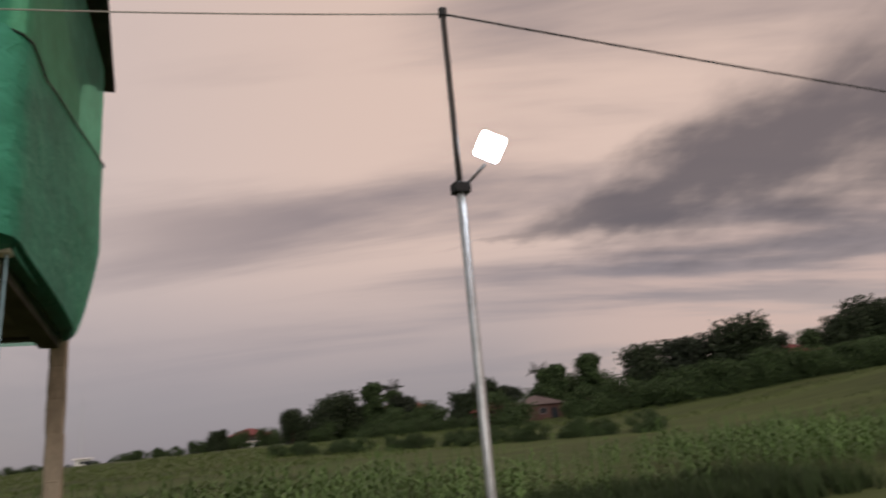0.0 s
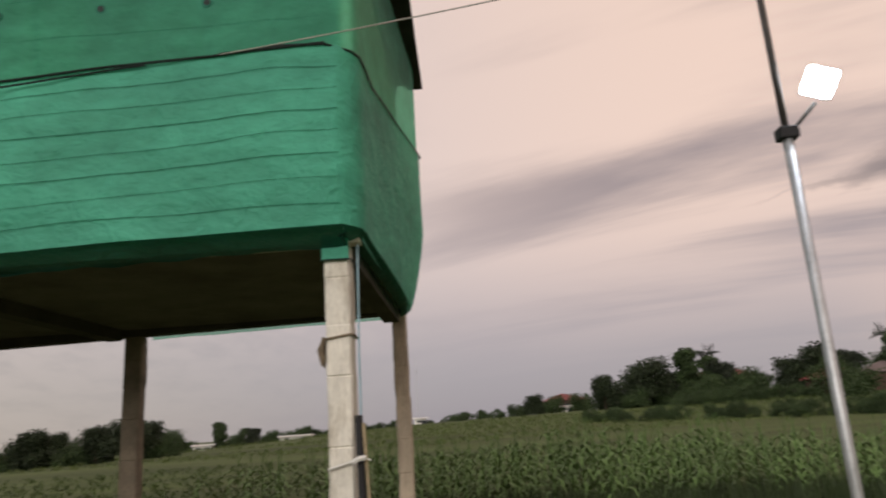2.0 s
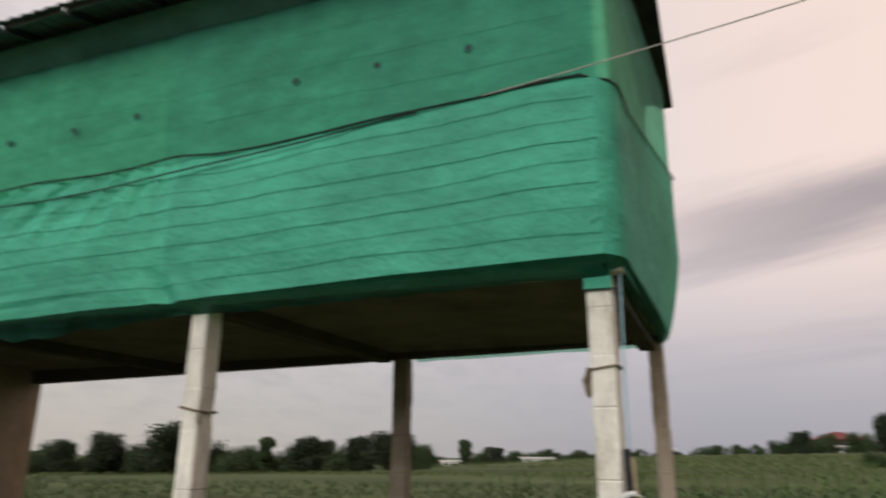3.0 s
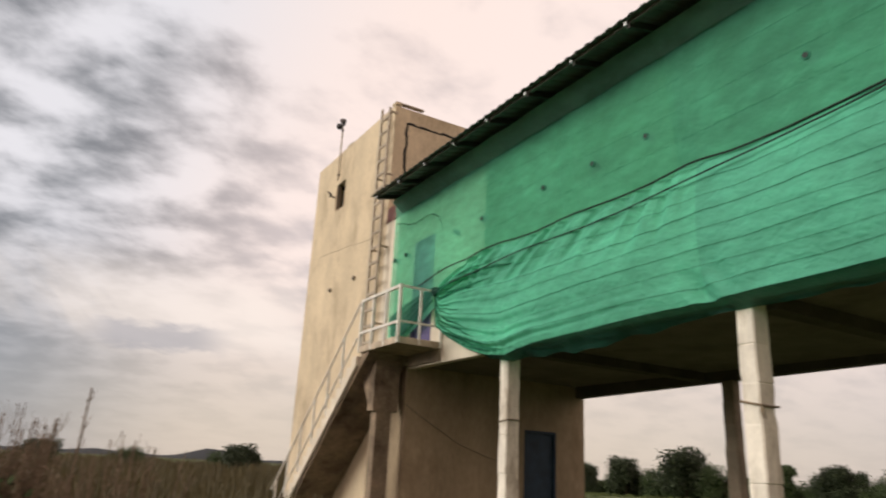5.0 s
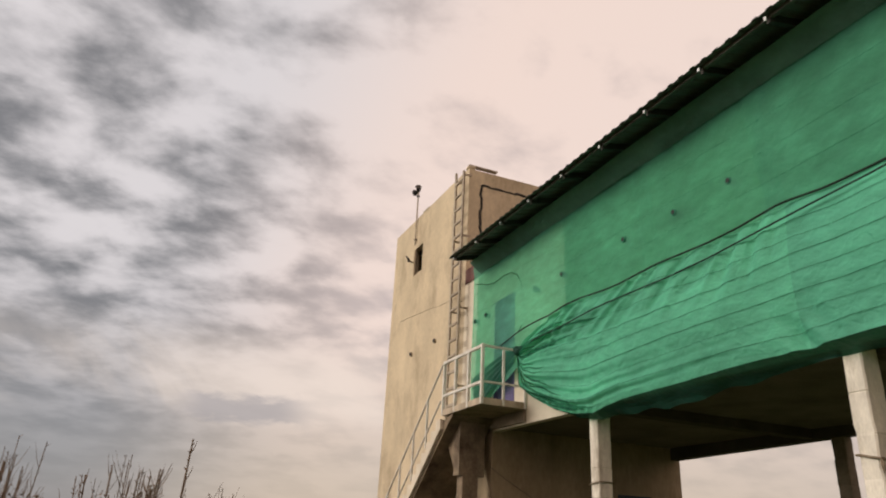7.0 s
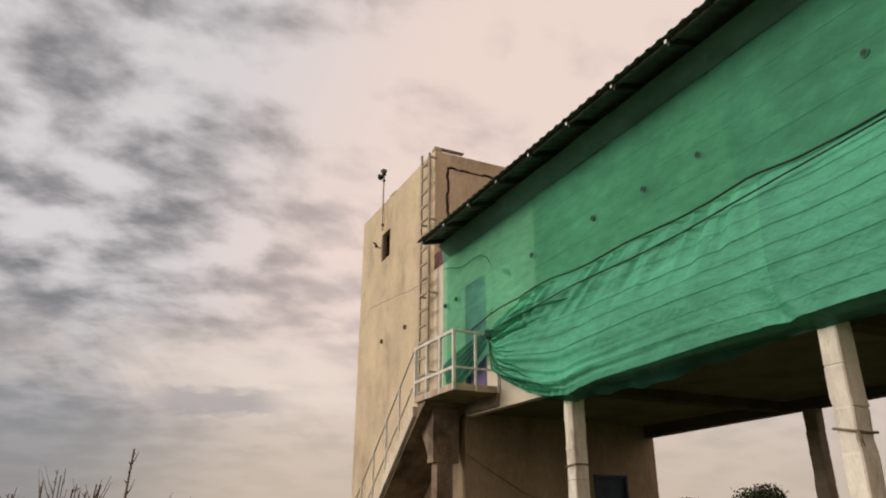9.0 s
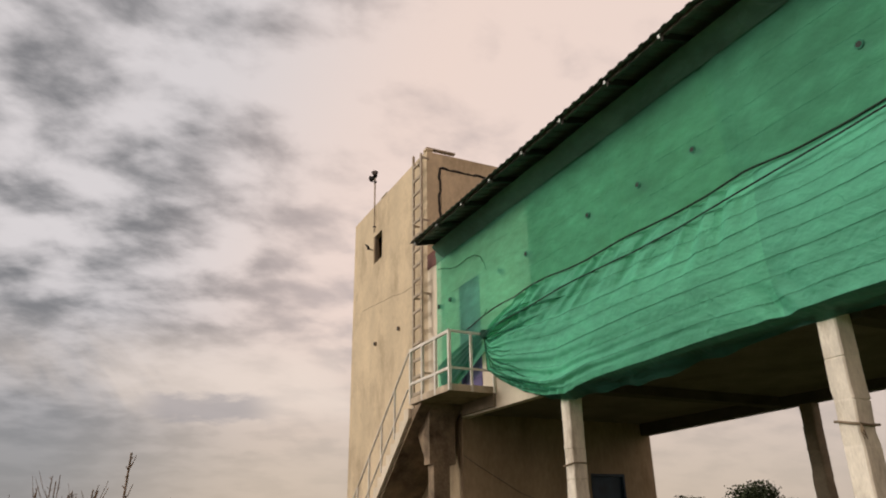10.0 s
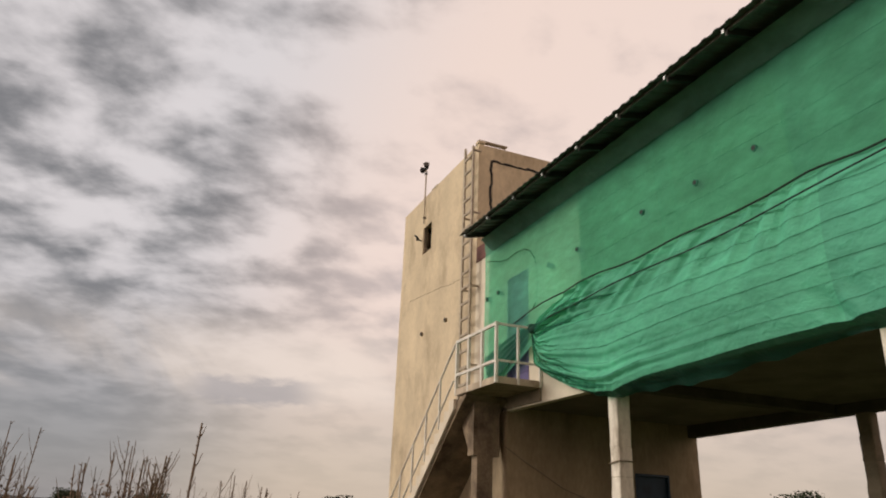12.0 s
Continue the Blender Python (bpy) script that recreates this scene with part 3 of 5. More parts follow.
def build_upper_net():
    """The first layer: from the eave down the front, round the corner and along the end wall."""
    t = thing("shade_net", "green shade cloth hung over the front and end wall", "net")
    plan = []
    x = -12.72
    while x < 0.02:
        plan.append((x, -0.085))
        x += 0.04
    plan += [(0.06, -0.08), (0.12, -0.05), (0.145, 0.05)]
    for k in range(1, 24):
        y = 0.05 + k * 0.19
        plan.append((0.15 + 0.225 * max(0, (y - 0.6) / 3.8) ** 1.25, y))
    plan += [(0.37, 4.55), (0.33, 4.68), (0.24, 4.76), (0.10, 4.78), (-0.2, 4.74), (-0.6, 4.66)]
    rows = 30
    verts, faces = [], []
    for i, (x, y) in enumerate(plan):
        side = y > 0.0
        top = 7.16 if not side else min(7.5, roof_z(y) - 0.14)
        if side:
            s = min(max((y - 0.05) / 4.4, 0), 1)
            low = 3.50 + 0.10 * s
        elif x < -9.9:
            low = 3.95 + 0.75 * max(0, (x + 12.4) / 2.5) - (0.7 * max(0, x + 10.5) / 0.6)
        else:
            low = float(np.interp(x, (-9.9, -9.43, -9.0, -8.3), (4.0, 3.80, 3.70, 3.62)))
        for j in range(rows + 1):
            v = j / rows
            z = top + (low - top) * v
            w = net_wave(x + y, z)
            if side:
                s = min(max((y - 0.05) / 4.4, 0), 1)
                k = bulge(z)
                xx = 0.125 + (x - 0.125) * k + w * 0.5
                yy = y - (1 - k) * 0.45 * max(0, y - 3.6)
                verts.append((xx, yy, z))
            else:
                pull = max(0, 1 - abs(x + 10.3) / 1.6) * v ** 2
                verts.append((x, y + w - 0.12 * pull - (0.02 if v < 0.05 else 0), z))
    n = rows + 1
    for i in range(len(plan) - 1):
        for j in range(rows):
            faces.append((i * n + j, (i + 1) * n + j, (i + 1) * n + j + 1, i * n + j + 1))
    mesh_part("cloth", verts, faces, M_NET, t, smooth=True)
    # a slanted strip along the top, coloured darker than the net
    def sheet(name, xa, xb, za, zb, y, mat, label):
        nx, nz = int((xb - xa) / 0.15) + 1, 10
        v = [(xa + (xb - xa) * i / nx, y + net_wave(xa + (xb - xa) * i / nx, za + (zb - za) * j / nz), za + (zb - za) * j / nz + (0.012 * noise.noise((i * 0.3, 2.0, 0)) if j == 0 else 0)) for i in range(nx + 1) for j in range(nz + 1)]
        f = [(i * (nz + 1) + j, (i + 1) * (nz + 1) + j, (i + 1) * (nz + 1) + j + 1, i * (nz + 1) + j + 1) for i in range(nx) for j in range(nz)]
        mesh_part(name, v, f, mat, t, label, smooth=True)
    strip, sf = [], []
    nx = 96
    for i in range(nx + 1):
        x = -12.38 + 12.44 * i / nx
        for j in range(7):
            a = j / 6
            strip.append((x, -0.098 - 0.27 * a + 0.012 * noise.noise((x * 1.3, a * 2, 6)), 6.885 + 0.205 * a - 0.015 * math.sin(math.pi * a) + 0.012 * noise.noise((x * 0.8, 2.0, a))))
    for i in range(nx):
        for j in range(6):
            sf.append((i * 7 + j, (i + 1) * 7 + j, (i + 1) * 7 + j + 1, i * 7 + j + 1))
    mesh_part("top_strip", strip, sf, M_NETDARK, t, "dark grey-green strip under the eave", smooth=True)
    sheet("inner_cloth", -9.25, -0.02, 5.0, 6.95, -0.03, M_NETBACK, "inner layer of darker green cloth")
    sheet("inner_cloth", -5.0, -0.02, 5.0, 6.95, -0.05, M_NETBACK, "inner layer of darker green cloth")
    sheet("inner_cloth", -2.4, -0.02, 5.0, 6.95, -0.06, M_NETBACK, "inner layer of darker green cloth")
    # gathered edge that runs down from the knot behind the railing
    rib, rf = [], []
    for i in range(25):
        a = i / 24
        c = Vector((-12.35 + 1.83 * a, -0.14 - 0.10 * a, 3.90 + 0.84 * a ** 0.9))
        wd = 0.62 * (1 - a) ** 0.8 + 0.07
        for j in range(17):
            b = j / 16
            rib.append(c + Vector((-0.35 * wd * b, 0.05 * (1 - abs(math.sin(b * 14 + a))) ** 2 * (0.4 + a), wd * b)))
    for i in range(24):
        for j in range(16):
            rf.append((i * 17 + j, (i + 1) * 17 + j, (i + 1) * 17 + j + 1, i * 17 + j + 1))
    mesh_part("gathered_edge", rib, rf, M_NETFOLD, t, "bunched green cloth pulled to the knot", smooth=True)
    # the cloth comes round the back and shows below the rear beam
    rag = []
    for i in range(41):
        x = -3.7 + 3.75 * i / 40
        z = 3.545 + (x - 0.1) * 0.0185
        rag += [(x, YB + 0.225, z + 0.1), (x, YB + 0.23, z - 0.035 - 0.02 * noise.noise((x * 1.7, 2, 0)))]
    mesh_part("back_hem", rag, [(2 * i, 2 * i + 2, 2 * i + 3, 2 * i + 1) for i in range(40)], M_NET, t, "pale green edge below the rear beam", smooth=True)
    # faint seams of the cloth
    for z in (6.45, 6.02, 5.62):
        pts = [(x, -0.092 + net_wave(x, z), z + 0.03 * noise.noise((x * 0.5, z, 0)) + 0.012 * noise.noise((x * 2.1, z, 3))) for x in np.arange(-12.7, 0.0, 0.25)]
        part("seam", pipe([Vector(p) + Vector((0, -0.001, 0)) for p in pts], 0.0018, 4), M_FAINT, t)
    return t


build_upper_net()

GX, GY, GZ = -10.52, -0.24, 4.74       # where the second layer is tied to the railing


TOP_X = (-10.52, -10.2, -9.8, -9.4, -8.87, -8.34, -7.85, -7.42, -6.6, -5.65, -5.15, -4.81, -4.45, -3.99, -3.4, -2.7, -2.15, -1.04, -0.56, 0.0)
TOP_Z = (4.74, 4.90, 5.02, 5.10, 5.15, 5.14, 5.09, 5.07, 5.10, 5.06, 5.07, 5.10, 5.13, 5.08, 5.08, 5.12, 5.16, 5.19, 5.24, 5.22)
LOW_X = (-10.52, -10.40, -10.23, -9.97, -9.71, -9.43, -9.15, -8.75, -8.29, -8.0, -7.6, -6.9, -4.0, -2.0, 0.0)
LOW_Z = (4.74, 4.25, 3.98, 3.83, 3.72, 3.60, 3.51, 3.41, 3.36, 3.41, 3.45, 3.465, 3.52, 3.57, 3.59)


def ease(v, lo, hi):
    v = min(max((v - lo) / (hi - lo), 0.0), 1.0)
    return v * v * (3 - 2 * v)


def lower_net(x, t, flat=False):
    """A place on the second layer: x along the wall, t from its upper cord (0) to its fold (1)."""
    d = max(0.0, x - GX)                                     # distance from the knot
    s = min(d / 3.3, 1)
    zt, zb = float(np.interp(x, TOP_X, TOP_Z)), float(np.interp(x, LOW_X, LOW_Z))
    z = zt + (zb - zt) * t
    y = -0.24 - 0.03 * s
    if flat:
        return Vector((x, y, z))
    # folds that fan out from the knot: tight above and below, smooth between
    wob = 0.9 * noise.noise((x * 0.5, t * 2.2, 0.3)) + 0.5 * noise.noise((x * 1.3, t * 4, 5.1))
    fan = ease(d, 0, 0.35) * math.exp(-((d / (2.1 + 0.6 * ease(t, 0.6, 0.9))) ** 1.6))
    low = ease(t, 0.62, 0.86)
    edge = 0.22 + 0.78 * ease(t, 0.52, 0.25) + 1.0 * low
    y += fan * edge * (0.062 * math.sin(t * 27 + 2.2 * wob) + 0.030 * math.sin(t * 61 + 4 * wob + 1.0) + 0.012 * math.sin(t * 118 + 5 * wob))
    y += fan * low * 0.042 * math.sin(t * 64 + 3.2 * wob)
    # gathers that hang from the cord, flat by the knot and steeper further along
    cot = float(np.interp(x, (-9.6, -8.2, -6.5, -5.0), (2.1, 1.5, 0.8, 0.5)))
    below = zt - z
    u = x + cot * below
    reach = ease(x, -10.0, -9.0) * ease(x, -4.3, -5.6) * ease(below, 0.95, 0.25) * max(0.1, 0.65 + 1.0 * noise.noise((u * 1.1, 4.4, 0)))
    ph = u * 15 + 5.0 * noise.noise((u * 0.8, below * 0.9, 8.0)) + 1.6 * noise.noise((u * 2.3, below * 1.5, 1.0))
    y += reach * (0.066 * math.sin(ph) + 0.018 * math.sin(2.3 * ph + 1.7) + 0.007 * math.sin(4.1 * ph))
    # short cross puckers along the low swag
    puck = math.exp(-((x + 8.9) / 0.75) ** 2) * ease(t, 0.72, 0.9)
    y += puck * 0.022 * math.sin(30 * (x - 0.5 * z) + 3 * wob)
    # pulled in at the column head
    pull = math.exp(-((x + 4.55) / 0.28) ** 2) * ease(t, 0.62, 1.0)
    y += pull * (0.045 * math.sin(14 * (x + 0.8 * z)) + 0.05)
    y += 0.035 * noise.noise((x * 0.8, z * 1.1, 7.0)) * s + 0.014 * noise.noise((x * 3.0, z * 2.0, 2.0))
    y -= 0.05 * math.sin(math.pi * t) * s
    return Vector((x, min(y, -0.125), z))


def side_cord(y):
    """Height of the cord along the end wall."""
    return 5.20 - 0.07 * math.exp(-((y - 0.4) / 0.5) ** 2) + 0.165 * max(0, y - 0.2) + 0.004 * max(0, y) ** 2


def build_lower_net():
    t = thing("lower_shade_net", "second layer of green shade cloth, gathered and tied to the railing", "net")
    xs = [GX + 0.9 * (k / 30) ** 1.3 for k in range(31)]
    x = xs[-1] + 0.035
    while x < 0.03:
        xs.append(x)
        x += 0.035 if x < -4.0 else 0.07
    rows = 100
    verts, faces = [], []
    hem = []
    for x in xs:
        for j in range(rows + 1):
            verts.append(lower_net(x, j / rows))
        p = lower_net(x, 1.0)
        s = min(max((x - GX) / 3.3, 0), 1)
        hang = 0.20 * max(0, 1 - abs(x + 6.9) / 2.4) * (1 if s > 0.4 else s / 0.4) + 0.13 * min(1, max(0, (x + 7.5) / 4))
        for k in range(6):
            a = k / 5
            wrinkle = 0.12 * noise.noise((x * 3.5, a * 3, 9.0))
            hem.append((p.x - 0.05 * a * (1 - s), min(-0.02, p.y + 0.24 * a * s + 0.015 * a), p.z - hang * a * (1 + 0.45 * noise.noise((x * 2.3, 4.0, 0))) + wrinkle * a * (1 - a)))
    hf = [(i * 6 + k, i * 6 + k + 1, (i + 1) * 6 + k + 1, (i + 1) * 6 + k) for i in range(len(xs) - 1) for k in range(5)]
    mesh_part("hem", hem, hf, M_HEM, t, "hem tucked under the slab, its shade put into the colour", smooth=True)
    # round the corner and along the end wall
    n = rows + 1
    p = Vector(hem[-6])
    side = [p, Vector(hem[-3]), Vector(hem[-1])]
    for (cx, cy, f) in ((0.10, -0.20, 0.0), (0.15, -0.12, 0.0), (0.17, 0.02, 0.02), (0.172, 0.25, 0.06), (0.178, 0.6, 0.12), (0.195, 1.0, 0.2), (0.225, 1.6, 0.32), (0.27, 2.3, 0.5), (0.32, 3.0, 0.66), (0.365, 3.7, 0.82), (0.40, 4.3, 0.95), (0.395, 4.55, 1.0)):
        top = side_cord(cy)
        low = 3.58 - 0.03 * f
        for j in range(rows + 1):
            v = j / rows
            z = top + (low - top) * v
            k = bulge(z) * f + 1 - f
            verts.append((0.14 + (cx - 0.14) * k + 0.010 * noise.noise((cy * 1.5, z, 3)), cy - (1 - k) * 0.45 * max(0, cy - 3.6), z))
        p = Vector(verts[-1])
        side += [p, p + Vector((-0.06, 0.0, -0.04)), p + Vector((-0.14, 0.0, -0.07))]
    sf = [(i * 3 + k, i * 3 + k + 1, (i + 1) * 3 + k + 1, (i + 1) * 3 + k) for i in range(len(side) // 3 - 1) for k in range(2)]
    mesh_part("hem", side, sf, M_HEM, t, "hem along the end wall, its shade put into the colour", smooth=True)
    cols = len(verts) // n
    for i in range(cols - 1):
        for j in range(n - 1):
            faces.append((i * n + j, (i + 1) * n + j, (i + 1) * n + j + 1, i * n + j + 1))
    cloth = mesh_part("cloth", verts, faces, M_NET2, t, smooth=True)
    cloth.data.materials.append(M_NETOLD)
    seam_at = len([x for x in xs if x < -4.55]) * (n - 1)
    cloth.data.polygons.foreach_set("material_index", [0 if i < seam_at else 1 for i in range(len(faces))])
    for k in range(1, 8):
        v = 0.205 * k / 1.62
        start = (-9.8, -9.2, -9.6, -9.0, -9.5, -9.3, -9.6)[k - 1]
        pts = [lower_net(x, v + 0.008 * math.sin(x * 1.3 + k) + 0.014 * noise.noise((x * 0.9, k * 3.1, 0))) + Vector((0, -0.010, 0)) for x in list(np.arange(start, -0.1, 0.05)) + [0.0]]
        part("seam", pipe(pts, (0.0028, 0.0022, 0.0034, 0.0024, 0.0032, 0.002, 0.0028)[k - 1], 5), M_SEAM, t, "dark seam across the cloth")
    # crease shade on doubled cloth, as strips: fan from knot, slack under the cord
    rng = random.Random(31)
    def fold(path, width):
        v, f = [], []
        n = len(path)
        for i, (x, tt) in enumerate(path):
            a = i / (n - 1)
            c = lower_net(x, tt) + Vector((0, -0.007, 0))
            c2 = lower_net(path[min(i + 1, n - 1)][0], path[min(i + 1, n - 1)][1]) if i < n - 1 else lower_net(*path[i - 1])
            d = Vector((c2.x - c.x, 0, c2.z - c.z)).normalized()
            wd = width * math.sin(math.pi * min(1, 0.12 + 0.88 * a)) * (0.75 + 0.5 * noise.noise((x * 4, tt * 9, width)))
            side = Vector((-d.z, 0, d.x)) * (wd if i < n - 1 else -wd)
            v += [c - side * 0.5, c + Vector((0, -0.012, 0)) * wd / 0.03, c + side * 0.5]
        for i in range(n - 1):
            f += [(3 * i, 3 * i + 3, 3 * i + 4, 3 * i + 1), (3 * i + 1, 3 * i + 4, 3 * i + 5, 3 * i + 2)]
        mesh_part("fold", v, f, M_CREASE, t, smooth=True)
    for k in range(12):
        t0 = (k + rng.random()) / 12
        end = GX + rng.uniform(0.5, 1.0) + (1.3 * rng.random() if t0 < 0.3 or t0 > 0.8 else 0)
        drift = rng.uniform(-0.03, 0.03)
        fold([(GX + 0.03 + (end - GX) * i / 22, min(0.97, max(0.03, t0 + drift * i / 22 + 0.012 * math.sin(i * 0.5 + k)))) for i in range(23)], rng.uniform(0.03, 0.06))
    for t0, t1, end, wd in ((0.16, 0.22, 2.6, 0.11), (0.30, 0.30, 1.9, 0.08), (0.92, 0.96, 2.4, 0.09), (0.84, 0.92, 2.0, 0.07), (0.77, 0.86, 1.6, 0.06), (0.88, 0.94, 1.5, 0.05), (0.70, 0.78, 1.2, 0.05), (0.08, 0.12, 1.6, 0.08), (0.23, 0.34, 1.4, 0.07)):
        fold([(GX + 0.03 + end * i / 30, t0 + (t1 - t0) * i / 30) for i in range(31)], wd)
    cord = [Vector((-11.35, -0.14, 5.06)), Vector((-11.0, -0.16, 5.09)), Vector((-10.63, -0.2, 5.12)), Vector((-10.14, -0.25, 5.135)), Vector((-9.7, -0.29, 5.12))]
    cord += [lower_net(x, 0.0, True) + Vector((0, -0.05 if x < -4.5 else -0.02, 0.004)) for x in np.arange(-9.35, 0.02, 0.14)]
    cord += [Vector((x + 0.02, y, side_cord(y))) for x, y in ((0.10, -0.2), (0.155, -0.1), (0.178, 0.1), (0.18, 0.5), (0.195, 1.0), (0.225, 1.6), (0.27, 2.3), (0.32, 3.0), (0.365, 3.7), (0.40, 4.3), (0.395, 4.5))]
    part("cord", pipe(cord, 0.0125, 6), M_CABLE, t, "dark hanging cord along the upper hem")
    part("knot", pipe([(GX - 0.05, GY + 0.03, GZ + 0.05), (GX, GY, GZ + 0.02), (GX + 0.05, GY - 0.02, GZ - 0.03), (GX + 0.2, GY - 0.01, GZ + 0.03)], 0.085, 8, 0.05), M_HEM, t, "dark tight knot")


build_lower_net()


def build_cables():
    slung = [(-10.5, 4.76), (-9.73, 4.79), (-9.0, 4.80), (-8.35, 4.84), (-7.75, 4.865), (-7.21, 4.855), (-6.72, 4.85), (-6.37, 4.84), (-5.57, 4.86), (-4.84, 4.91), (-4.2, 4.95), (-3.5, 4.985), (-2.9, 5.03), (-2.43, 5.09), (-1.92, 5.145), (-1.5, 5.165)]
    lo = [(x, -0.26 - 0.08 * ease(x, -10.5, -9.6) + 0.05 * ease(x, -3.2, -2.0), float(np.interp(x, [p[0] for p in slung], [p[1] for p in slung]))) for x in np.arange(-10.5, -1.5, 0.18)]
    tagged(part("black_cable", pipe(lo, 0.010, 6), M_CABLE), "black cable slung along the net below the cord", "cable")
    # service wire from the lamp pole to the wall
    w = thing("service_wire", "thin pale wire strung from pole to wall", "wire")
    part("wire", pipe(sag((2.98, -1.7, 4.86), (-1.05, -0.29, 5.20), 0.03), 0.006, 5), M_WIRE, w)
    part("splice", pipe(sag((-1.02, -0.30, 5.20), (-0.1, -0.29, 5.24), -0.0, 4), 0.013, 6), M_CABLE, w, "black taped splice")
    tagged(part("overhead_wire", pipe(sag((2.98, -1.7, 4.86), (24, -1.7, 5.05), 0.20, 30), 0.008, 5), M_CABLE), "dark overhead wire running off from the pole", "wire")
    loop = [(-12.6, -0.1, 6.70), (-12.29, -0.1, 6.62), (-12.0, -0.1, 6.52), (-11.7, -0.1, 6.47), (-11.35, -0.1, 6.50), (-11.02, -0.1, 6.47), (-10.78, -0.1, 6.35), (-10.62, -0.1, 6.15), (-10.54, -0.1, 5.9), (-10.53, -0.1, 5.58), (-10.54, -0.12, 5.29), (-10.56, -0.2, 5.12)]
    tagged(part("looped_cable", pipe(loop, 0.009, 5), M_CREASE), "dark cable looped over the upper door", "cable")


build_cables()


# ---------------------------------------------------------------- stair, railing, ladder
def build_stair():
    s = thing("outside_stair", "concrete outside stair with landing and white steel railing", "stairs")
    la, lb, yf = -12.22, -10.57, -0.92
    part("landing", boxes((la, lb, yf, -0.004, 3.745, 3.865), bevel=0.008), M_COLUMN2, s, "stained concrete landing slab at the upper door")
    part("landing_beam", boxes((la + 0.42, lb - 0.02, -0.05, -0.004, 3.53, 3.744), bevel=0.006), M_STAIR, s)
    n, rz, tr = 20, 3.865 / 20.5, 0.222
    for k in range(n):
        x1 = la - k * tr
        z1 = 3.865 - (k + 1) * rz
        bm = boxes((x1 - tr, x1, yf + 0.04, -0.006, z1 - 0.19, z1), bevel=0.006)
        part("step", bm, M_STAIR, s)
    part("pier", boxes((-12.12, -11.88, -0.60, -0.28, -0.2, 2.86), bevel=0.012), M_UNDER, s, "mottled brown pier under the landing, shade put into its colour")
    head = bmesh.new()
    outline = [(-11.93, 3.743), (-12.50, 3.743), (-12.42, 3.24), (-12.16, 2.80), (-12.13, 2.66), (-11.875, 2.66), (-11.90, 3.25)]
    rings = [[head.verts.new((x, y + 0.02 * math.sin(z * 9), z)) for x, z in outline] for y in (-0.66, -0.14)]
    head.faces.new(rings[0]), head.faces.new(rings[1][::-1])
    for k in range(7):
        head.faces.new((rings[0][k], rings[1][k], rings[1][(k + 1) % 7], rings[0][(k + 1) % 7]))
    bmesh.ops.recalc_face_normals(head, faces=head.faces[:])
    part("pier_head", head, M_UNDER, s, "brown mottled beam under the landing, colour darkened for shade")
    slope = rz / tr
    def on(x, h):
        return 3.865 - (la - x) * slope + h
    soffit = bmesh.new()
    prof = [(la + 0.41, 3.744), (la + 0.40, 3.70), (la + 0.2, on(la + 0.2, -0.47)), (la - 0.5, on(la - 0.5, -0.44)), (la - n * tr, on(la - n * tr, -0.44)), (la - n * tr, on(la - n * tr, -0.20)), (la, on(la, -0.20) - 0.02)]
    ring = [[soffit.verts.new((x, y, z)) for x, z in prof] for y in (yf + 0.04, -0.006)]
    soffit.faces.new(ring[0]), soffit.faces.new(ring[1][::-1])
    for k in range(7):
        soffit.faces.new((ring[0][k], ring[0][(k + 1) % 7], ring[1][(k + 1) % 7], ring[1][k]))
    part("stair_slab", soffit, M_UNDER, s, "rough underside of the flight, shade put into its colour")
    # stringer, a little proud of the steps
    bm = bmesh.new()
    prof = [(la, 3.50), (la, 3.87 - rz)]
    for k in range(n):
        prof += [(la - (k + 1) * tr, 3.87 - (k + 1) * rz), (la - (k + 1) * tr, 3.87 - (k + 2) * rz)]
    prof.append((la - n * tr, on(la - n * tr, -0.34)))
    ring = [[bm.verts.new((x, y, z)) for x, z in prof] for y in (yf - 0.03, yf + 0.038)]
    bm.faces.new(ring[0]), bm.faces.new(ring[1][::-1])
    for k in range(len(prof)):
        q = (k + 1) % len(prof)
        bm.faces.new((ring[0][k], ring[0][q], ring[1][q], ring[1][k]))
    bmesh.ops.recalc_face_normals(bm, faces=bm.faces[:])
    part("stringer", bm, M_CREAM, s, "pale stepped plaster edge of the flight")
    r = part("railing", boxes((la - 0.01, lb + 0.025, yf - 0.008, yf + 0.04, 4.75, 4.803), bevel=0.004), M_WHITE, s, "white painted square-tube railing")
    for row in ((la - 0.01, lb + 0.025, yf - 0.004, yf + 0.037, 4.105, 4.155), (lb - 0.02, lb + 0.022, yf + 0.04, -0.02, 4.76, 4.80), (lb - 0.018, lb + 0.02, yf + 0.04, -0.02, 4.12, 4.155)):
        part("rail", boxes(row, bevel=0.004), M_WHITE, r)
    for x in (la, -11.68, -11.12, lb):
        part("post", boxes((x - 0.027, x + 0.027, yf - 0.01, yf + 0.042, 3.75, 4.81), bevel=0.004), M_WHITE, r)
    for y in (-0.48, -0.04):
        part("post", boxes((lb - 0.019, lb + 0.021, y - 0.02, y + 0.02, 3.75, 4.80), bevel=0.004), M_WHITE, r)
    xe = la - n * tr
    part("handrail", pipe([(la - 0.05, yf, 4.75), (la - 0.35, yf, on(la - 0.35, 0.93)), (xe, yf, on(xe, 0.93))], 0.021, 8), M_WHITE, r)
    part("handrail", pipe([(la - 0.1, yf, on(la - 0.1, 0.26)), (xe, yf, on(xe, 0.26))], 0.019, 8), M_WHITE, r)
    for k in range(6):
        x = la - 0.75 - k * 0.68
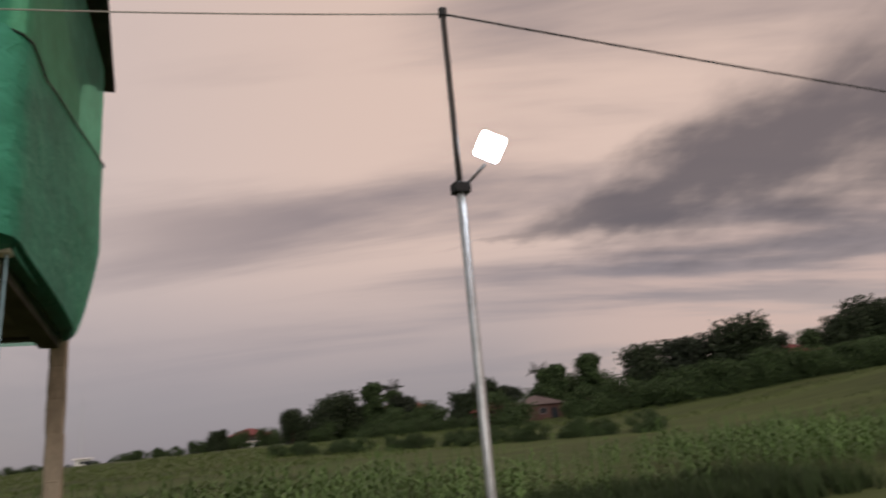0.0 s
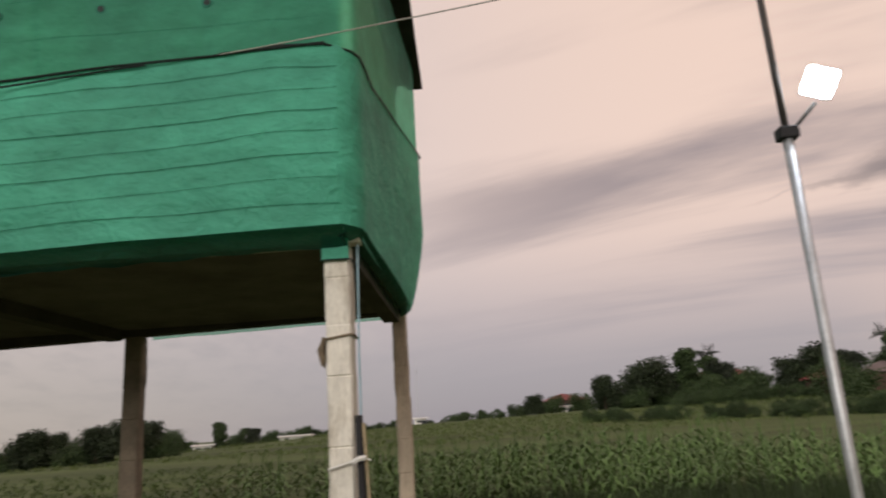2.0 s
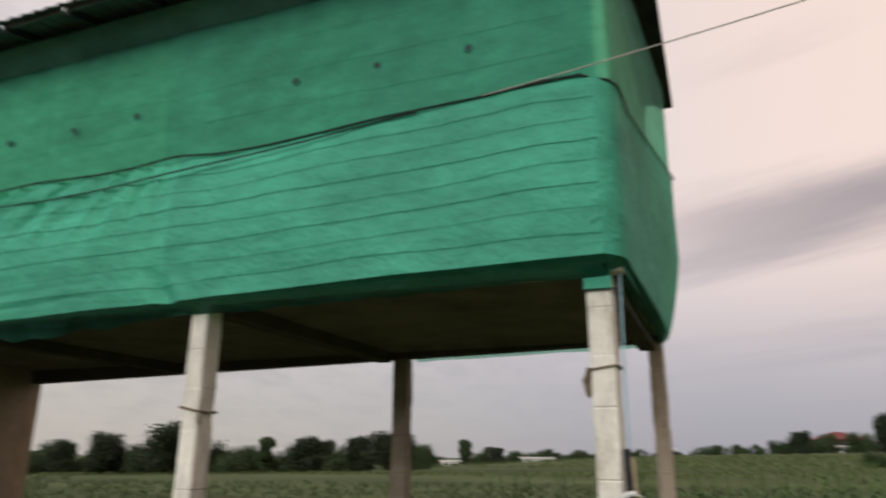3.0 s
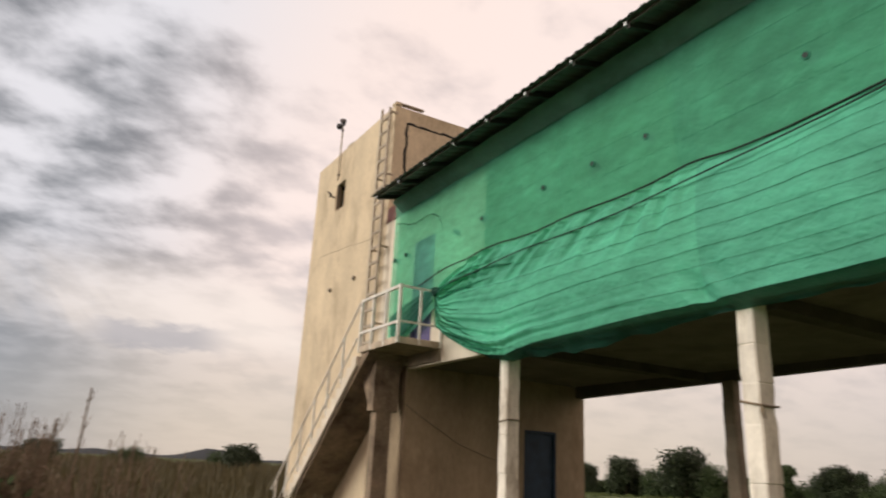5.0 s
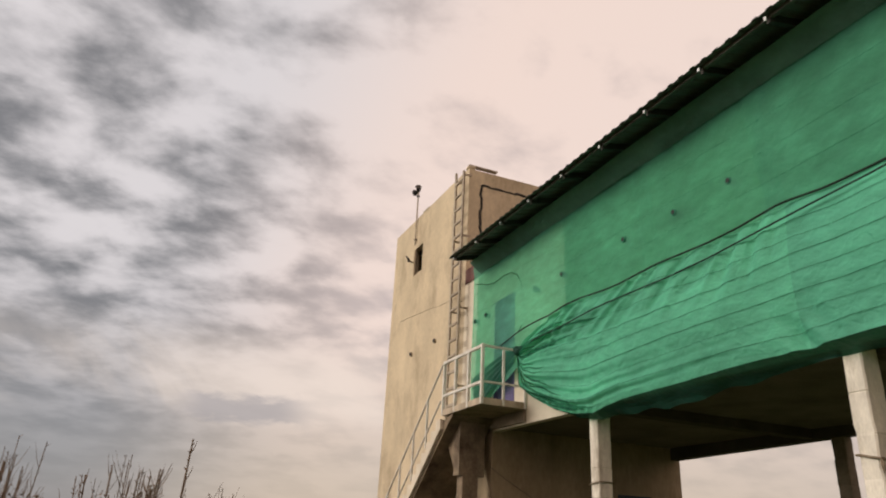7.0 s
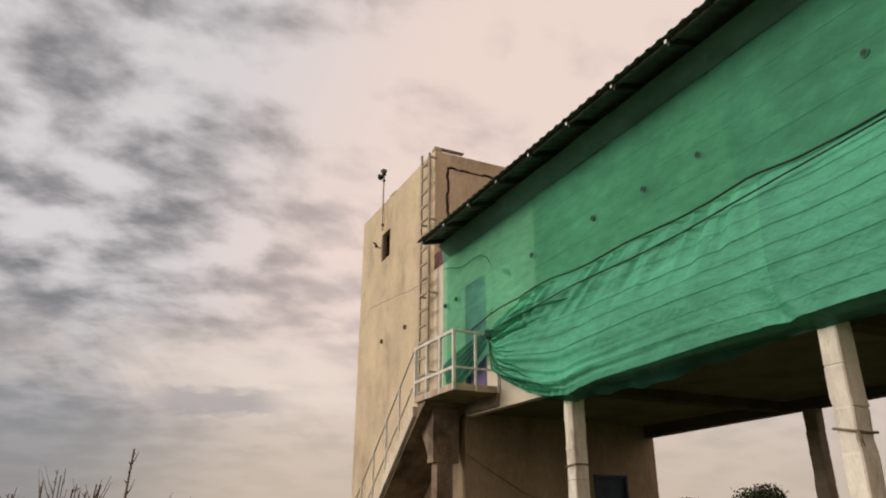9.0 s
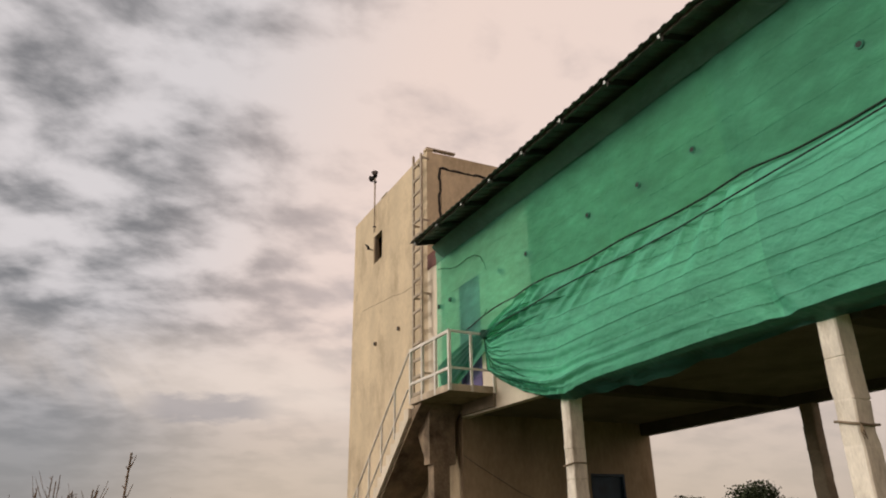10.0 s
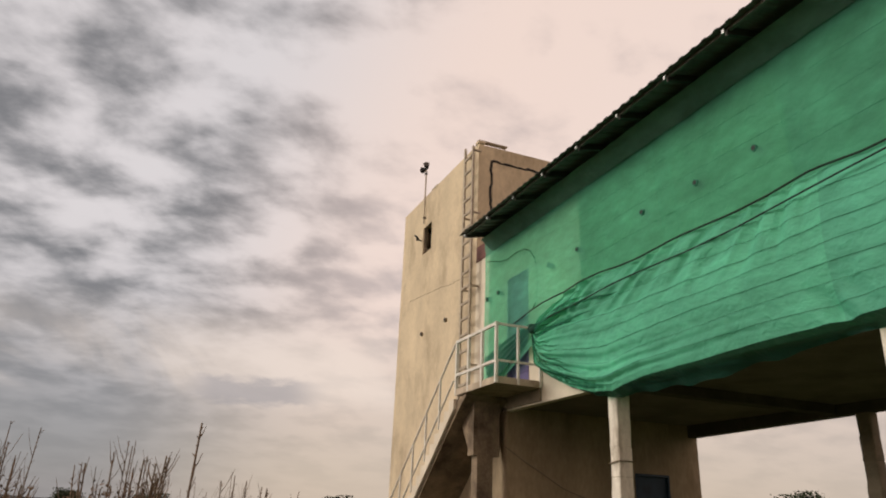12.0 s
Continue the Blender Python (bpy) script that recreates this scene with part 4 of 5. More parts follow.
        part("post", boxes((x - 0.018, x + 0.018, yf - 0.018, yf + 0.018, on(x, -0.03), on(x, 0.92)), bevel=0.003), M_WHITE, r)


build_stair()


def build_ladder():
    l = thing("wall_ladder", "weathered steel ladder fixed up the tower corner", "ladder")
    xa, xb, y = -13.66, -13.22, -0.22
    for x, top in ((xa, 9.93), (xb, 9.80)):
        part("side_rail", boxes((x - 0.034, x + 0.034, y - 0.006, y + 0.006, 3.9, top), (x - 0.006, x + 0.006, y - 0.0, y + 0.045, 3.9, top)), M_LADDER, l)
    z = 4.2
    while z < 9.75:
        part("rung", boxes((xa + 0.035, xb - 0.035, y - 0.02, y + 0.02, z - 0.028, z + 0.028), bevel=0.004), M_LADDER, l)
        z += 0.358
    for z in (4.6, 6.35, 8.1, 9.7):
        for x in (xa, xb):
            part("bracket", boxes((x - 0.02, x + 0.02, y + 0.046, -0.002, z - 0.02, z + 0.02)), M_LADDER, l)


build_ladder()


def build_mast():
    m = thing("roof_mast", "thin mast with two dark horn speakers above the tower", "mast")
    x = -16.7
    part("pole", pipe([(x, -0.05, 9.15), (x, -0.05, 10.85)], 0.022, 8), M_LADDER, m)
    for sgn in (-1, 1):
        body = pipe([(x + 0.02 * sgn, -0.05, 10.84), (x + 0.09 * sgn, -0.09, 10.86 + 0.02 * sgn), (x + 0.15 * sgn, -0.12, 10.88 + 0.03 * sgn)], 0.045, 8, 0.095)
        sp = part("speaker", body, M_BLACK, m, "dark horn speaker")
        part("grille", pipe([(x + 0.15 * sgn, -0.12, 10.88 + 0.03 * sgn), (x + 0.158 * sgn, -0.124, 10.883 + 0.03 * sgn)], 0.08, 8), M_STEEL, sp)
    for row in ((x - 0.035, x + 0.035, -0.085, -0.015, 10.66, 10.71), (x - 0.03, x + 0.03, -0.08, -0.003, 9.3, 9.34)):
        part("clamp", boxes(row, bevel=0.006), M_STEEL, m)
    w = thing("wall_speaker", "small dark tweeter on a bracket beside the tower opening", "speaker")
    part("bracket", pipe([(-16.93, 0.0, 8.72), (-16.93, -0.10, 8.74), (-16.90, -0.14, 8.76)], 0.018, 6), M_STEEL, w)
    part("horn", pipe([(-16.90, -0.12, 8.70), (-16.87, -0.16, 8.78), (-16.95, -0.2, 8.86)], 0.045, 8, 0.02), M_BLACK, w)


build_mast()


# ---------------------------------------------------------------- lamp pole
def build_lamp_pole():
    p = thing("lamp_pole", "galvanised pipe pole carrying a lit floodlight", "street lamp", at=(2.98, -1.7, 0))
    part("pole", pipe([(0, 0, -0.3), (0, 0, 3.5)], 0.031, 12), M_GALV, p, "thick galvanised lower pipe", smooth=True)
    part("upper_pole", pipe([(0, 0, 3.5), (0.0, 0, 4.86)], 0.021, 10), M_STEEL, p, "thinner dark upper pipe", smooth=True)
    part("clamp", boxes((-0.055, 0.06, -0.05, 0.05, 3.48, 3.555), bevel=0.01), M_BLACK, p, "black pipe clamp")
    part("insulator", pipe([(0, 0, 4.84), (0, 0, 4.90)], 0.032, 8), M_BLACK, p)
    part("arm", pipe([(0.04, -0.02, 3.54), (0.12, -0.02, 3.62), (0.2, -0.01, 3.70)], 0.012, 6), M_STEEL, p)
    m = look((0.26, 0.0, 3.84), (-1.95, -4.0, 2.2), 30)
    lamp = part("lamp_head", boxes((-0.095, 0.095, -0.095, 0.095, -0.05, 0.0), bevel=0.02), M_STEEL, p, "lit square floodlight")
    lamp.matrix_local = m @ pose(0, 0, 0, 180, 0, 0)
    led = part("led_panel", boxes((-0.09, 0.09, -0.09, 0.09, 0.002, 0.05), bevel=0.024), M_LED, lamp, "glowing white diode panel")


build_lamp_pole()


# ---------------------------------------------------------------- things tied to the columns
def build_column_ties():
    def ring(cx, cy, w, d, z, tilt, r):
        pts = []
        for k in range(33):
            a = 2 * math.pi * k / 32
            c, s_ = math.cos(a), math.sin(a)
            q = max(abs(c), abs(s_))
            pts.append((cx + c / q * (w / 2 + r), cy + s_ / q * (d / 2 + r), z + tilt * c))
        return pts
    t = thing("rope_tie", "frayed brown rope tied round a column with a hanging tuft", "rope")
    part("loop", pipe(ring(-0.10, 0.125, 0.215, 0.26, 2.70, 0.02, 0.009), 0.011, 6), M_ROPE, t)
    bm = bmesh.new()
    for k in range(16):
        x = -0.235 + random.uniform(-0.02, 0.02)
        y = 0.0 + random.uniform(-0.03, 0.09)
        tube(bm, [(-0.215, y, 2.70), (x - 0.01, y, 2.60), (x + random.uniform(-0.02, 0.02), y, 2.46 + random.uniform(-0.03, 0.05))], 0.017, 5, 0.006)
    tagged(part("tuft", bm, M_ROPE, t), kind="stuff")
    t2 = thing("rope_tie", "brown rope tied round a concrete column", "rope")
    part("loop", pipe(ring(-4.25, 0.125, 0.215, 0.26, 2.44, -0.03, 0.01), 0.014, 6), M_ROPE, t2)
    bm = bmesh.new()
    for k in range(7):
        tube(bm, [(-4.13, -0.01, 2.42), (-4.11 + random.uniform(-0.02, 0.02), -0.03, 2.36), (-4.10, -0.02 + random.uniform(-0.03, 0.03), 2.28)], 0.008, 5, 0.003)
    tagged(part("tuft", bm, M_ROPE, t2), kind="stuff")
    t3 = thing("rope_tie", "thin brown rope round a concrete column", "rope")
    part("loop", pipe(ring(-8.61, 0.125, 0.215, 0.26, 2.41, 0.02, 0.008), 0.010, 6), M_ROPE, t3)
    h = thing("blue_hose", "thin pale blue hose hanging down beside the column", "hose")
    part("tube", pipe([(0.075, 0.06, 3.5), (0.07, 0.05, 3.1), (0.062, 0.05, 2.6), (0.06, 0.05, 2.1), (0.05, 0.04, 1.2)], 0.009, 6), M_BLUE, h)
    g = thing("leaning_pipe", "dark pipe standing against the column", "pipe")
    part("tube", pipe([(0.045, 0.02, 2.06), (0.055, 0.0, 1.7), (0.075, -0.01, 1.0), (0.08, -0.02, -0.1)], 0.032, 10), M_BLACK, g)
    bstick = thing("bamboo_stick", "split bamboo stick tied to the column", "stick")
    part("cane", pipe([(0.085, 0.0, 2.0), (0.115, -0.02, 1.4), (0.13, -0.03, -0.1)], 0.013, 6), M_BAMBOO, bstick)
    w = thing("cloth_tie", "pale knotted cloth strip round column and pipe", "cloth")
    part("strip", pipe([(-0.2, -0.02, 1.66), (-0.08, -0.03, 1.69), (0.03, -0.045, 1.725), (0.1, -0.06, 1.73), (0.15, -0.05, 1.71)], 0.012, 6, 0.004), M_PALE, w)
    part("knot", pipe([(0.0, -0.05, 1.70), (0.05, -0.065, 1.73), (0.10, -0.05, 1.735)], 0.022, 6), M_PALE, w)
    nw = thing("net_wrap", "scrap of green net wrapped over the column head", "net")
    part("scrap", boxes((-0.222, 0.012, -0.03, -0.012, 3.345, 3.56), bevel=0.006), M_NETOLD, nw)
    part("binding", pipe(ring(-0.10, 0.125, 0.225, 0.29, 3.35, 0.0, 0.012), 0.008, 6), M_CABLE, nw, "dark cord tied round the scrap")
    wl = [(-11.84, -0.05, 2.85), (-11.84, 0.3, 2.64), (-11.85, 0.7, 2.44), (-11.85, 1.2, 2.17), (-11.85, 1.9, 1.95), (-11.85, 2.7, 1.78)]
    tagged(part("wall_cable", pipe(wl, 0.007, 5), M_SOFFIT), "dark cable sagging across the ground-floor wall", "cable")


build_column_ties()


# ---------------------------------------------------------------- plants
def leaf_cloud(rng, blobs, n, size):
    """Small leaf quads round the given blobs (centre, radius): vertices and faces."""
    verts, faces = [], []
    w = np.array([r ** 2 for _, r in blobs])
    w = w / w.sum()
    for k in range(n):
        c, r = blobs[rng.choice(len(blobs), p=w)]
        d = rng.normal(size=3)
        d /= np.linalg.norm(d)
        p = np.array(c) + np.clip(rng.normal(size=3), -1.9, 1.9) * r * 0.52 * np.array((1, 1, 0.85))
        a = rng.normal(size=3)
        a /= np.linalg.norm(a)
        bvec = np.cross(a, d + 0.3 * rng.normal(size=3))
        bvec /= np.linalg.norm(bvec) + 1e-9
        s = size * rng.uniform(0.5, 1.3)
        i = len(verts)
        verts += [p - a * s, p + bvec * s * 0.55, p + a * s, p - bvec * s * 0.55]
        faces.append((i, i + 1, i + 2, i + 3))
    return verts, faces


def make_tree(seed, height, spread, kind, mat):
    """A tree of unit base at the origin: tapered trunk, limbs and a ragged crown."""
    rng = np.random.default_rng(seed)
    t = thing("tree", "dark leafy tree at the field's edge", "tree", "trees round the fields")
    h = height
    wood = bmesh.new()
    tube(wood, [(0, 0, -0.6), (0.05 * h * 0.2, 0, h * 0.25), (rng.normal() * 0.02 * h, rng.normal() * 0.02 * h, h * 0.62)], h * 0.028, 7, h * 0.012)
    blobs = []
    count = {"round": 20, "tall": 18, "broad": 22, "bush": 18}[kind]
    for k in range(count):
        a = rng.uniform(0, 2 * math.pi)
        if kind == "tall":
            z, rad = h * rng.uniform(0.16, 0.92), spread * rng.uniform(0.05, 0.45)
        elif kind == "broad":
            z, rad = h * rng.uniform(0.3, 0.86), spread * rng.uniform(0.1, 0.7)
        elif kind == "bush":
            z, rad = h * rng.uniform(0.08, 0.78), spread * rng.uniform(0.1, 0.9)
        else:
            z, rad = h * rng.uniform(0.2, 0.86), spread * rng.uniform(0.1, 0.62)
        c = (rad * math.cos(a), rad * math.sin(a), z)
        r = spread * rng.uniform(0.26, 0.46) * (0.85 if kind == "tall" else 1)
        blobs.append((c, r))
        tube(wood, [(0, 0, max(0.1, z * 0.45)), (c[0] * 0.5, c[1] * 0.5, z * 0.8), c], h * 0.010, 5, h * 0.003)
    part("trunk", wood, M_BARK, t)
    v, f = leaf_cloud(rng, blobs, 9000, 0.024 * h + 0.06)
    mesh_part("crown", v, f, mat, t)
    return t


def make_palm(seed, height):
    rng = np.random.default_rng(seed)
    t = thing("palm_tree", "coconut palm rising from the tree line", "palm", "trees round the fields")
    part("trunk", pipe([(0, 0, -0.5), (0.1, 0, height * 0.5), (0.3, 0, height * 0.84)], height * 0.022, 7, height * 0.014), M_BARK, t)
    verts, faces = [], []
    for k in range(20):
        a = 2 * math.pi * k / 20 + rng.uniform(-0.2, 0.2)
        up0 = rng.uniform(0.35, 1.4)
        L = height * rng.uniform(0.26, 0.36)
        prev = None
        for j in range(9):
            u = j / 8
            r = L * u * (math.cos(up0) * 0.7 + 0.3)
            z = height * 0.84 + L * (math.sin(up0) * u - 0.62 * u * u * (1.2 - 0.5 * up0))
            c = np.array((0.3 + r * math.cos(a), r * math.sin(a), z))
            side = np.array((-math.sin(a), math.cos(a), 0))
            w = L * 0.2 * math.sin(math.pi * min(1, 0.12 + u * 0.9))
            for sgn in (-1, 1):
                i = len(verts)
                verts += [c, c + np.array((0, 0, 0.05)), c + side * sgn * w + np.array((math.cos(a), math.sin(a), 0)) * w * 0.5 - np.array((0, 0, w * 0.5)), c + side * sgn * w * 0.8 + np.array((math.cos(a), math.sin(a), 0)) * w * 0.9 - np.array((0, 0, w * 0.5))]
                faces.append((i, i + 1, i + 3, i + 2))
    mesh_part("fronds", verts, faces, M_LEAF[2], t)
    return t


def build_trees():
    base = [make_tree(1, 8, 4.2, "round", M_LEAF[0]), make_tree(2, 8, 3.0, "tall", M_LEAF[1]), make_tree(3, 8, 5.0, "broad", M_LEAF[0]),
            make_tree(4, 8, 5.6, "bush", M_LEAF[1]), make_tree(5, 8, 3.6, "round", M_LEAF[2]), make_tree(7, 8, 6.5, "bush", M_SHRUB)]
    base[5].name = "shrub"
    tagged(base[5], "pale green shrub thicket in front of the houses", "shrub", "shrubs by the houses")
    palm = make_palm(6, 9)
    rng = random.Random(5)
    rows = []
    # (x, y, top height, kind): right of the building, by the houses
    for x, y, top, k in ((-1, 112, 3.2, 3), (2, 110, 4.0, 1), (5, 114, 3.6, 3), (10.5, 110, 5.9, 0), (8, 111, 4.8, 3), (21.7, 108, 8.2, 0), (28.6, 110, 10.0, 2), (26, 108, 6.0, 3), (32, 110, 6.4, 3),
                         (35.6, 111, 11.6, 1), (41, 110, 9.6, 4), (44, 109, 7.6, 3), (38, 107, 7.2, 3), (51.5, 100, 10.2, 0), (48.5, 102, 8.6, 0), (56, 104, 9.0, 0), (46.5, 84, 7.6, 3),
                         (60, 92, 11.2, 1), (64, 88, 12.2, 1), (57, 78, 7.2, 3), (62, 76, 7.8, 3), (68, 80, 12.6, 0), (66, 72, 8.4, 3), (73, 76, 13.2, 4), (72, 68, 8.8, 3),
                         (79.5, 72, 14.2, 2), (78, 66, 9.6, 3), (85, 72, 12.4, 4), (91, 70, 12.2, 1), (88, 64, 9.4, 3), (98, 70, 14.6, 0), (95, 62, 9.8, 3), (106, 70, 17.0, 2), (103, 62, 11.0, 3), (112, 66, 15.5, 0)):
        rows.append((x, y, top, k))
    for k in range(40):
        u = k / 39
        x = 23 + 89 * u + rng.uniform(-1, 1)
        y = 113 - 50 * max(0, u - 0.22) / 0.78 + rng.uniform(-3, 3)
        rows.append((x, y, rise(x, y) + 1.8 + 2.6 * min(1, u * 2) + rng.uniform(0, 2.4), rng.choice((3, 3, 4))))
    for k in range(15):
        x = 30 + k * 2.3
        y = 97 - 0.25 * k + rng.uniform(-1, 1)
        rows.append((x, y, rise(x, y) + 1.7 + rng.uniform(0, 0.7), 3))
    # a dark hedge that comes forward from the tree line
    hedge = []
    for k in range(18):
        u = k / 17
        x, y = 14 + 26 * u + 0.6 * math.sin(k * 2.3), 74 - 28 * u + 0.8 * math.sin(k * 1.7)
        hedge.append((x, y, rise(x, y) + 1.25 + 0.5 * u + 0.25 * math.sin(k * 3.1), 3))
    # paler shrubs in front of the houses
    for k in range(26):
        u = k / 25
        x = 55 + 45 * u + rng.uniform(-1, 1)
        y = 80 - 26 * u + rng.uniform(-2, 2)
        rows.append((x, y, rise(x, y) + 1.5 + 2.0 * min(1, u * 3) + rng.uniform(0, 0.9), 5))
    rows += [(15.6, 131, rise(15.6, 131) + 3.3, 3), (21.9, 130, rise(21.9, 130) + 3.4, 3), (12.6, 127, 5.4, 0), (10.5, 126, 4.8, 3), (39.6, 111, 10.2, 1), (59, 92, 10.6, 1), (34, 113, 8.6, 4)]
    # behind the building
    for x, y, top, k in ((-92, 72, 4.2, 3), (-85.5, 70, 3.9, 0), (-80, 73, 3.4, 3), (-77.3, 70, 4.9, 0), (-72, 72, 3.6, 3), (-66.5, 70, 5.8, 2), (-62, 72, 4.2, 3), (-57, 71, 3.4, 3), (-52.2, 70, 4.2, 1), (-49, 72, 3.4, 3), (-46.3, 70, 4.2, 0),
                         (-42, 72, 3.6, 3), (-39.3, 70, 4.3, 0), (-35.7, 70, 4.6, 2), (-69.4, 150, 7.2, 0), (-74, 152, 4.2, 3), (-97, 150, 5.4, 2), (-90.8, 150, 5.8, 0), (-84, 152, 4.4, 3), (-54.3, 150, 5.8, 1), (-50, 151, 4.4, 3), (-47, 150, 4.4, 4), (-63, 152, 3.6, 3),
                         (-100, 66, 5.0, 0), (-108, 64, 5.4, 2), (-116, 60, 5.0, 0)):
        rows.append((x, y, top, k))
    for k in range(34):
        x = -96 + 1.9 * k + rng.uniform(-0.6, 0.6)
        rows.append((x, 75 + rng.uniform(-2, 2), rise(x, 75) + 2.0 + rng.uniform(0, 1.3), rng.choice((3, 3, 4))))
    for x, y, top in ((-70, -4, 2.6), (-64, 2, 2.2), (-58, 9, 2.9), (-80, 14, 2.6), (-74, 24, 2.4), (-66, 30, 3.0), (-90, -12, 3.0), (-95, 6, 2.8), (-84, 34, 3.0), (-110, 40, 3.6), (-100, 22, 3.0), (-120, -4, 3.2)):
        rows.append((x, y, top, rng.choice((3, 0))))
    # low far hedges between them
    for k in range(26):
        x = -60 + k * 2.6 + rng.uniform(-0.8, 0.8)
        rows.append((x, 205 + rng.uniform(-8, 8), 3.4 + rng.uniform(0, 1.3) + (1.6 if x > -6 else 0), 3))
    first = set()
    for x, y, top, k in rows + hedge:
        z = rise(x, y) - 0.1
        s = max(0.2, (top - z) / 8.0)
        src = base[k]
        m = Matrix.Translation((x, y, z)) @ Matrix.Rotation(rng.uniform(0, 6.28), 4, "Z") @ Matrix.Diagonal((s * rng.uniform(0.9, 1.15), s * rng.uniform(0.9, 1.15), s, 1))
        if k not in first:
            first.add(k)
            src.matrix_basis = m
        else:
            o = src.copy()
            scene.collection.objects.link(o)
            for c in src.children:
                cc = c.copy()
                scene.collection.objects.link(cc)
                cc.parent = o
            o.matrix_basis = m
    for k, (x, y, top) in enumerate(((40.0, 114, 12.4), (60.5, 97, 12.4), (84, 80, 14.8), (34, 117, 10.6))):
        z = rise(x, y)
        s = (top - z) / 9.2
        m = Matrix.Translation((x, y, z)) @ Matrix.Rotation(k * 1.3, 4, "Z") @ Matrix.Diagonal((s, s, s, 1))
        if k == 0:
            palm.matrix_basis = m
        else:
            o = palm.copy()
            scene.collection.objects.link(o)
            for c in palm.children:
                cc = c.copy()
                scene.collection.objects.link(cc)
                cc.parent = o
            o.matrix_basis = m


build_trees()


def scatter(name, plant_v, plant_f, places, mat, label, category):
    """Many copies of one small plant in one mesh. places: rows of x, y, z, scale, turn."""
    pv, pf = np.array(plant_v, float), np.array(plant_f, int)
    P = np.array(places, float)
    c, s = np.cos(P[:, 4])[:, None], np.sin(P[:, 4])[:, None]
    X = (pv[None, :, 0] * c - pv[None, :, 1] * s) * P[:, 3:4] + P[:, 0:1]
    Y = (pv[None, :, 0] * s + pv[None, :, 1] * c) * P[:, 3:4] + P[:, 1:2]
    Z = pv[None, :, 2] * P[:, 3:4] + P[:, 2:3]
    V = np.stack([X, Y, Z], -1).reshape(-1, 3)
    F = (pf[None] + (np.arange(len(P)) * len(pv))[:, None, None]).reshape(-1, pf.shape[1])
    me = bpy.data.meshes.new(name)
    me.vertices.add(len(V)), me.loops.add(F.size), me.polygons.add(len(F))
    me.vertices.foreach_set("co", V.ravel())
    me.loops.foreach_set("vertex_index", F.ravel())
    me.polygons.foreach_set("loop_start", np.arange(0, F.size, F.shape[1]))
    me.update(calc_edges=True)
    me.materials.append(mat)
    return tagged(new(name, me), label, category, kind="stuff")


def maize_plant(seed, leaves=9, h=1.45):
    rng = np.random.default_rng(seed)
    v, f = [], []
    def strip(centre, wide):
        i = len(v)
        for p, w in zip(centre, wide):
            v.extend([p - w, p + w])
        for k in range(len(centre) - 1):
            a = i + 2 * k
            f.append((a, a + 1, a + 3, a + 2))
    strip([np.array((0, 0, z)) for z in (0, h * 0.5, h)], [np.array((0.012, 0, 0))] * 3)
    strip([np.array((0, 0, z)) for z in (0, h * 0.5, h)], [np.array((0, 0.012, 0))] * 3)
    for k in range(leaves):
        a = math.pi * k + rng.uniform(-0.5, 0.5)
        z0 = h * (0.2 + 0.72 * k / leaves)
        L = rng.uniform(0.5, 0.78)
        d, s = np.array((math.cos(a), math.sin(a), 0)), np.array((-math.sin(a), math.cos(a), 0))
        cen, wid = [], []
        for u in (0, 0.3, 0.65, 1.0):
            cen.append(d * L * u * 0.8 + np.array((0, 0, z0 + L * (0.95 * u - 1.1 * u * u))))
            wid.append(s * 0.045 * (0.5, 1.0, 0.8, 0.06)[(0, 0.3, 0.65, 1.0).index(u)])
        strip(cen, wid)
    for k in range(4):
        a = rng.uniform(0, 6.28)
        strip([np.array((0, 0, h)), np.array((math.cos(a) * 0.1, math.sin(a) * 0.1, h + 0.26))], [np.array((0.006, 0, 0))] * 2)
    return v, f


def build_field():
    rng = np.random.default_rng(11)
    places = []
    y = 9.0
    while y < 27:
        x = -2.2 * y - 12
        while x < 1.9 * y + 22:
            gap = noise.noise((x * 0.11, y * 0.16, 5.0)) + 0.4 * noise.noise((x * 0.5, y * 0.5, 1.0))
            keep = 0.85 if gap > 0.0 else 0.22
            keep *= min(1, max(0.0, (x + 6 + 5 * noise.noise((y * 0.3, 2.0, 0))) / 5))
            if y > 15:
                keep *= max(0.0, (25 - y) / 10)
            if rng.uniform() < keep:
                places.append((x + rng.normal() * 0.1, y + rng.normal() * 0.12, rise(x, y) - 0.05, rng.uniform(0.6, 1.08) * (0.90 + 0.35 * gap), rng.uniform(0, 6.28)))
            x += 0.42
        y += 0.75
    cut = len(places)
    per = np.array_split(np.array(places)[rng.permutation(cut)], 3)
    for k, rows in enumerate(per):
        v, f = maize_plant(20 + k)
        scatter("maize_field", v, f, rows, M_CORN, "field of green maize plants with tassels", "crop")


build_field()


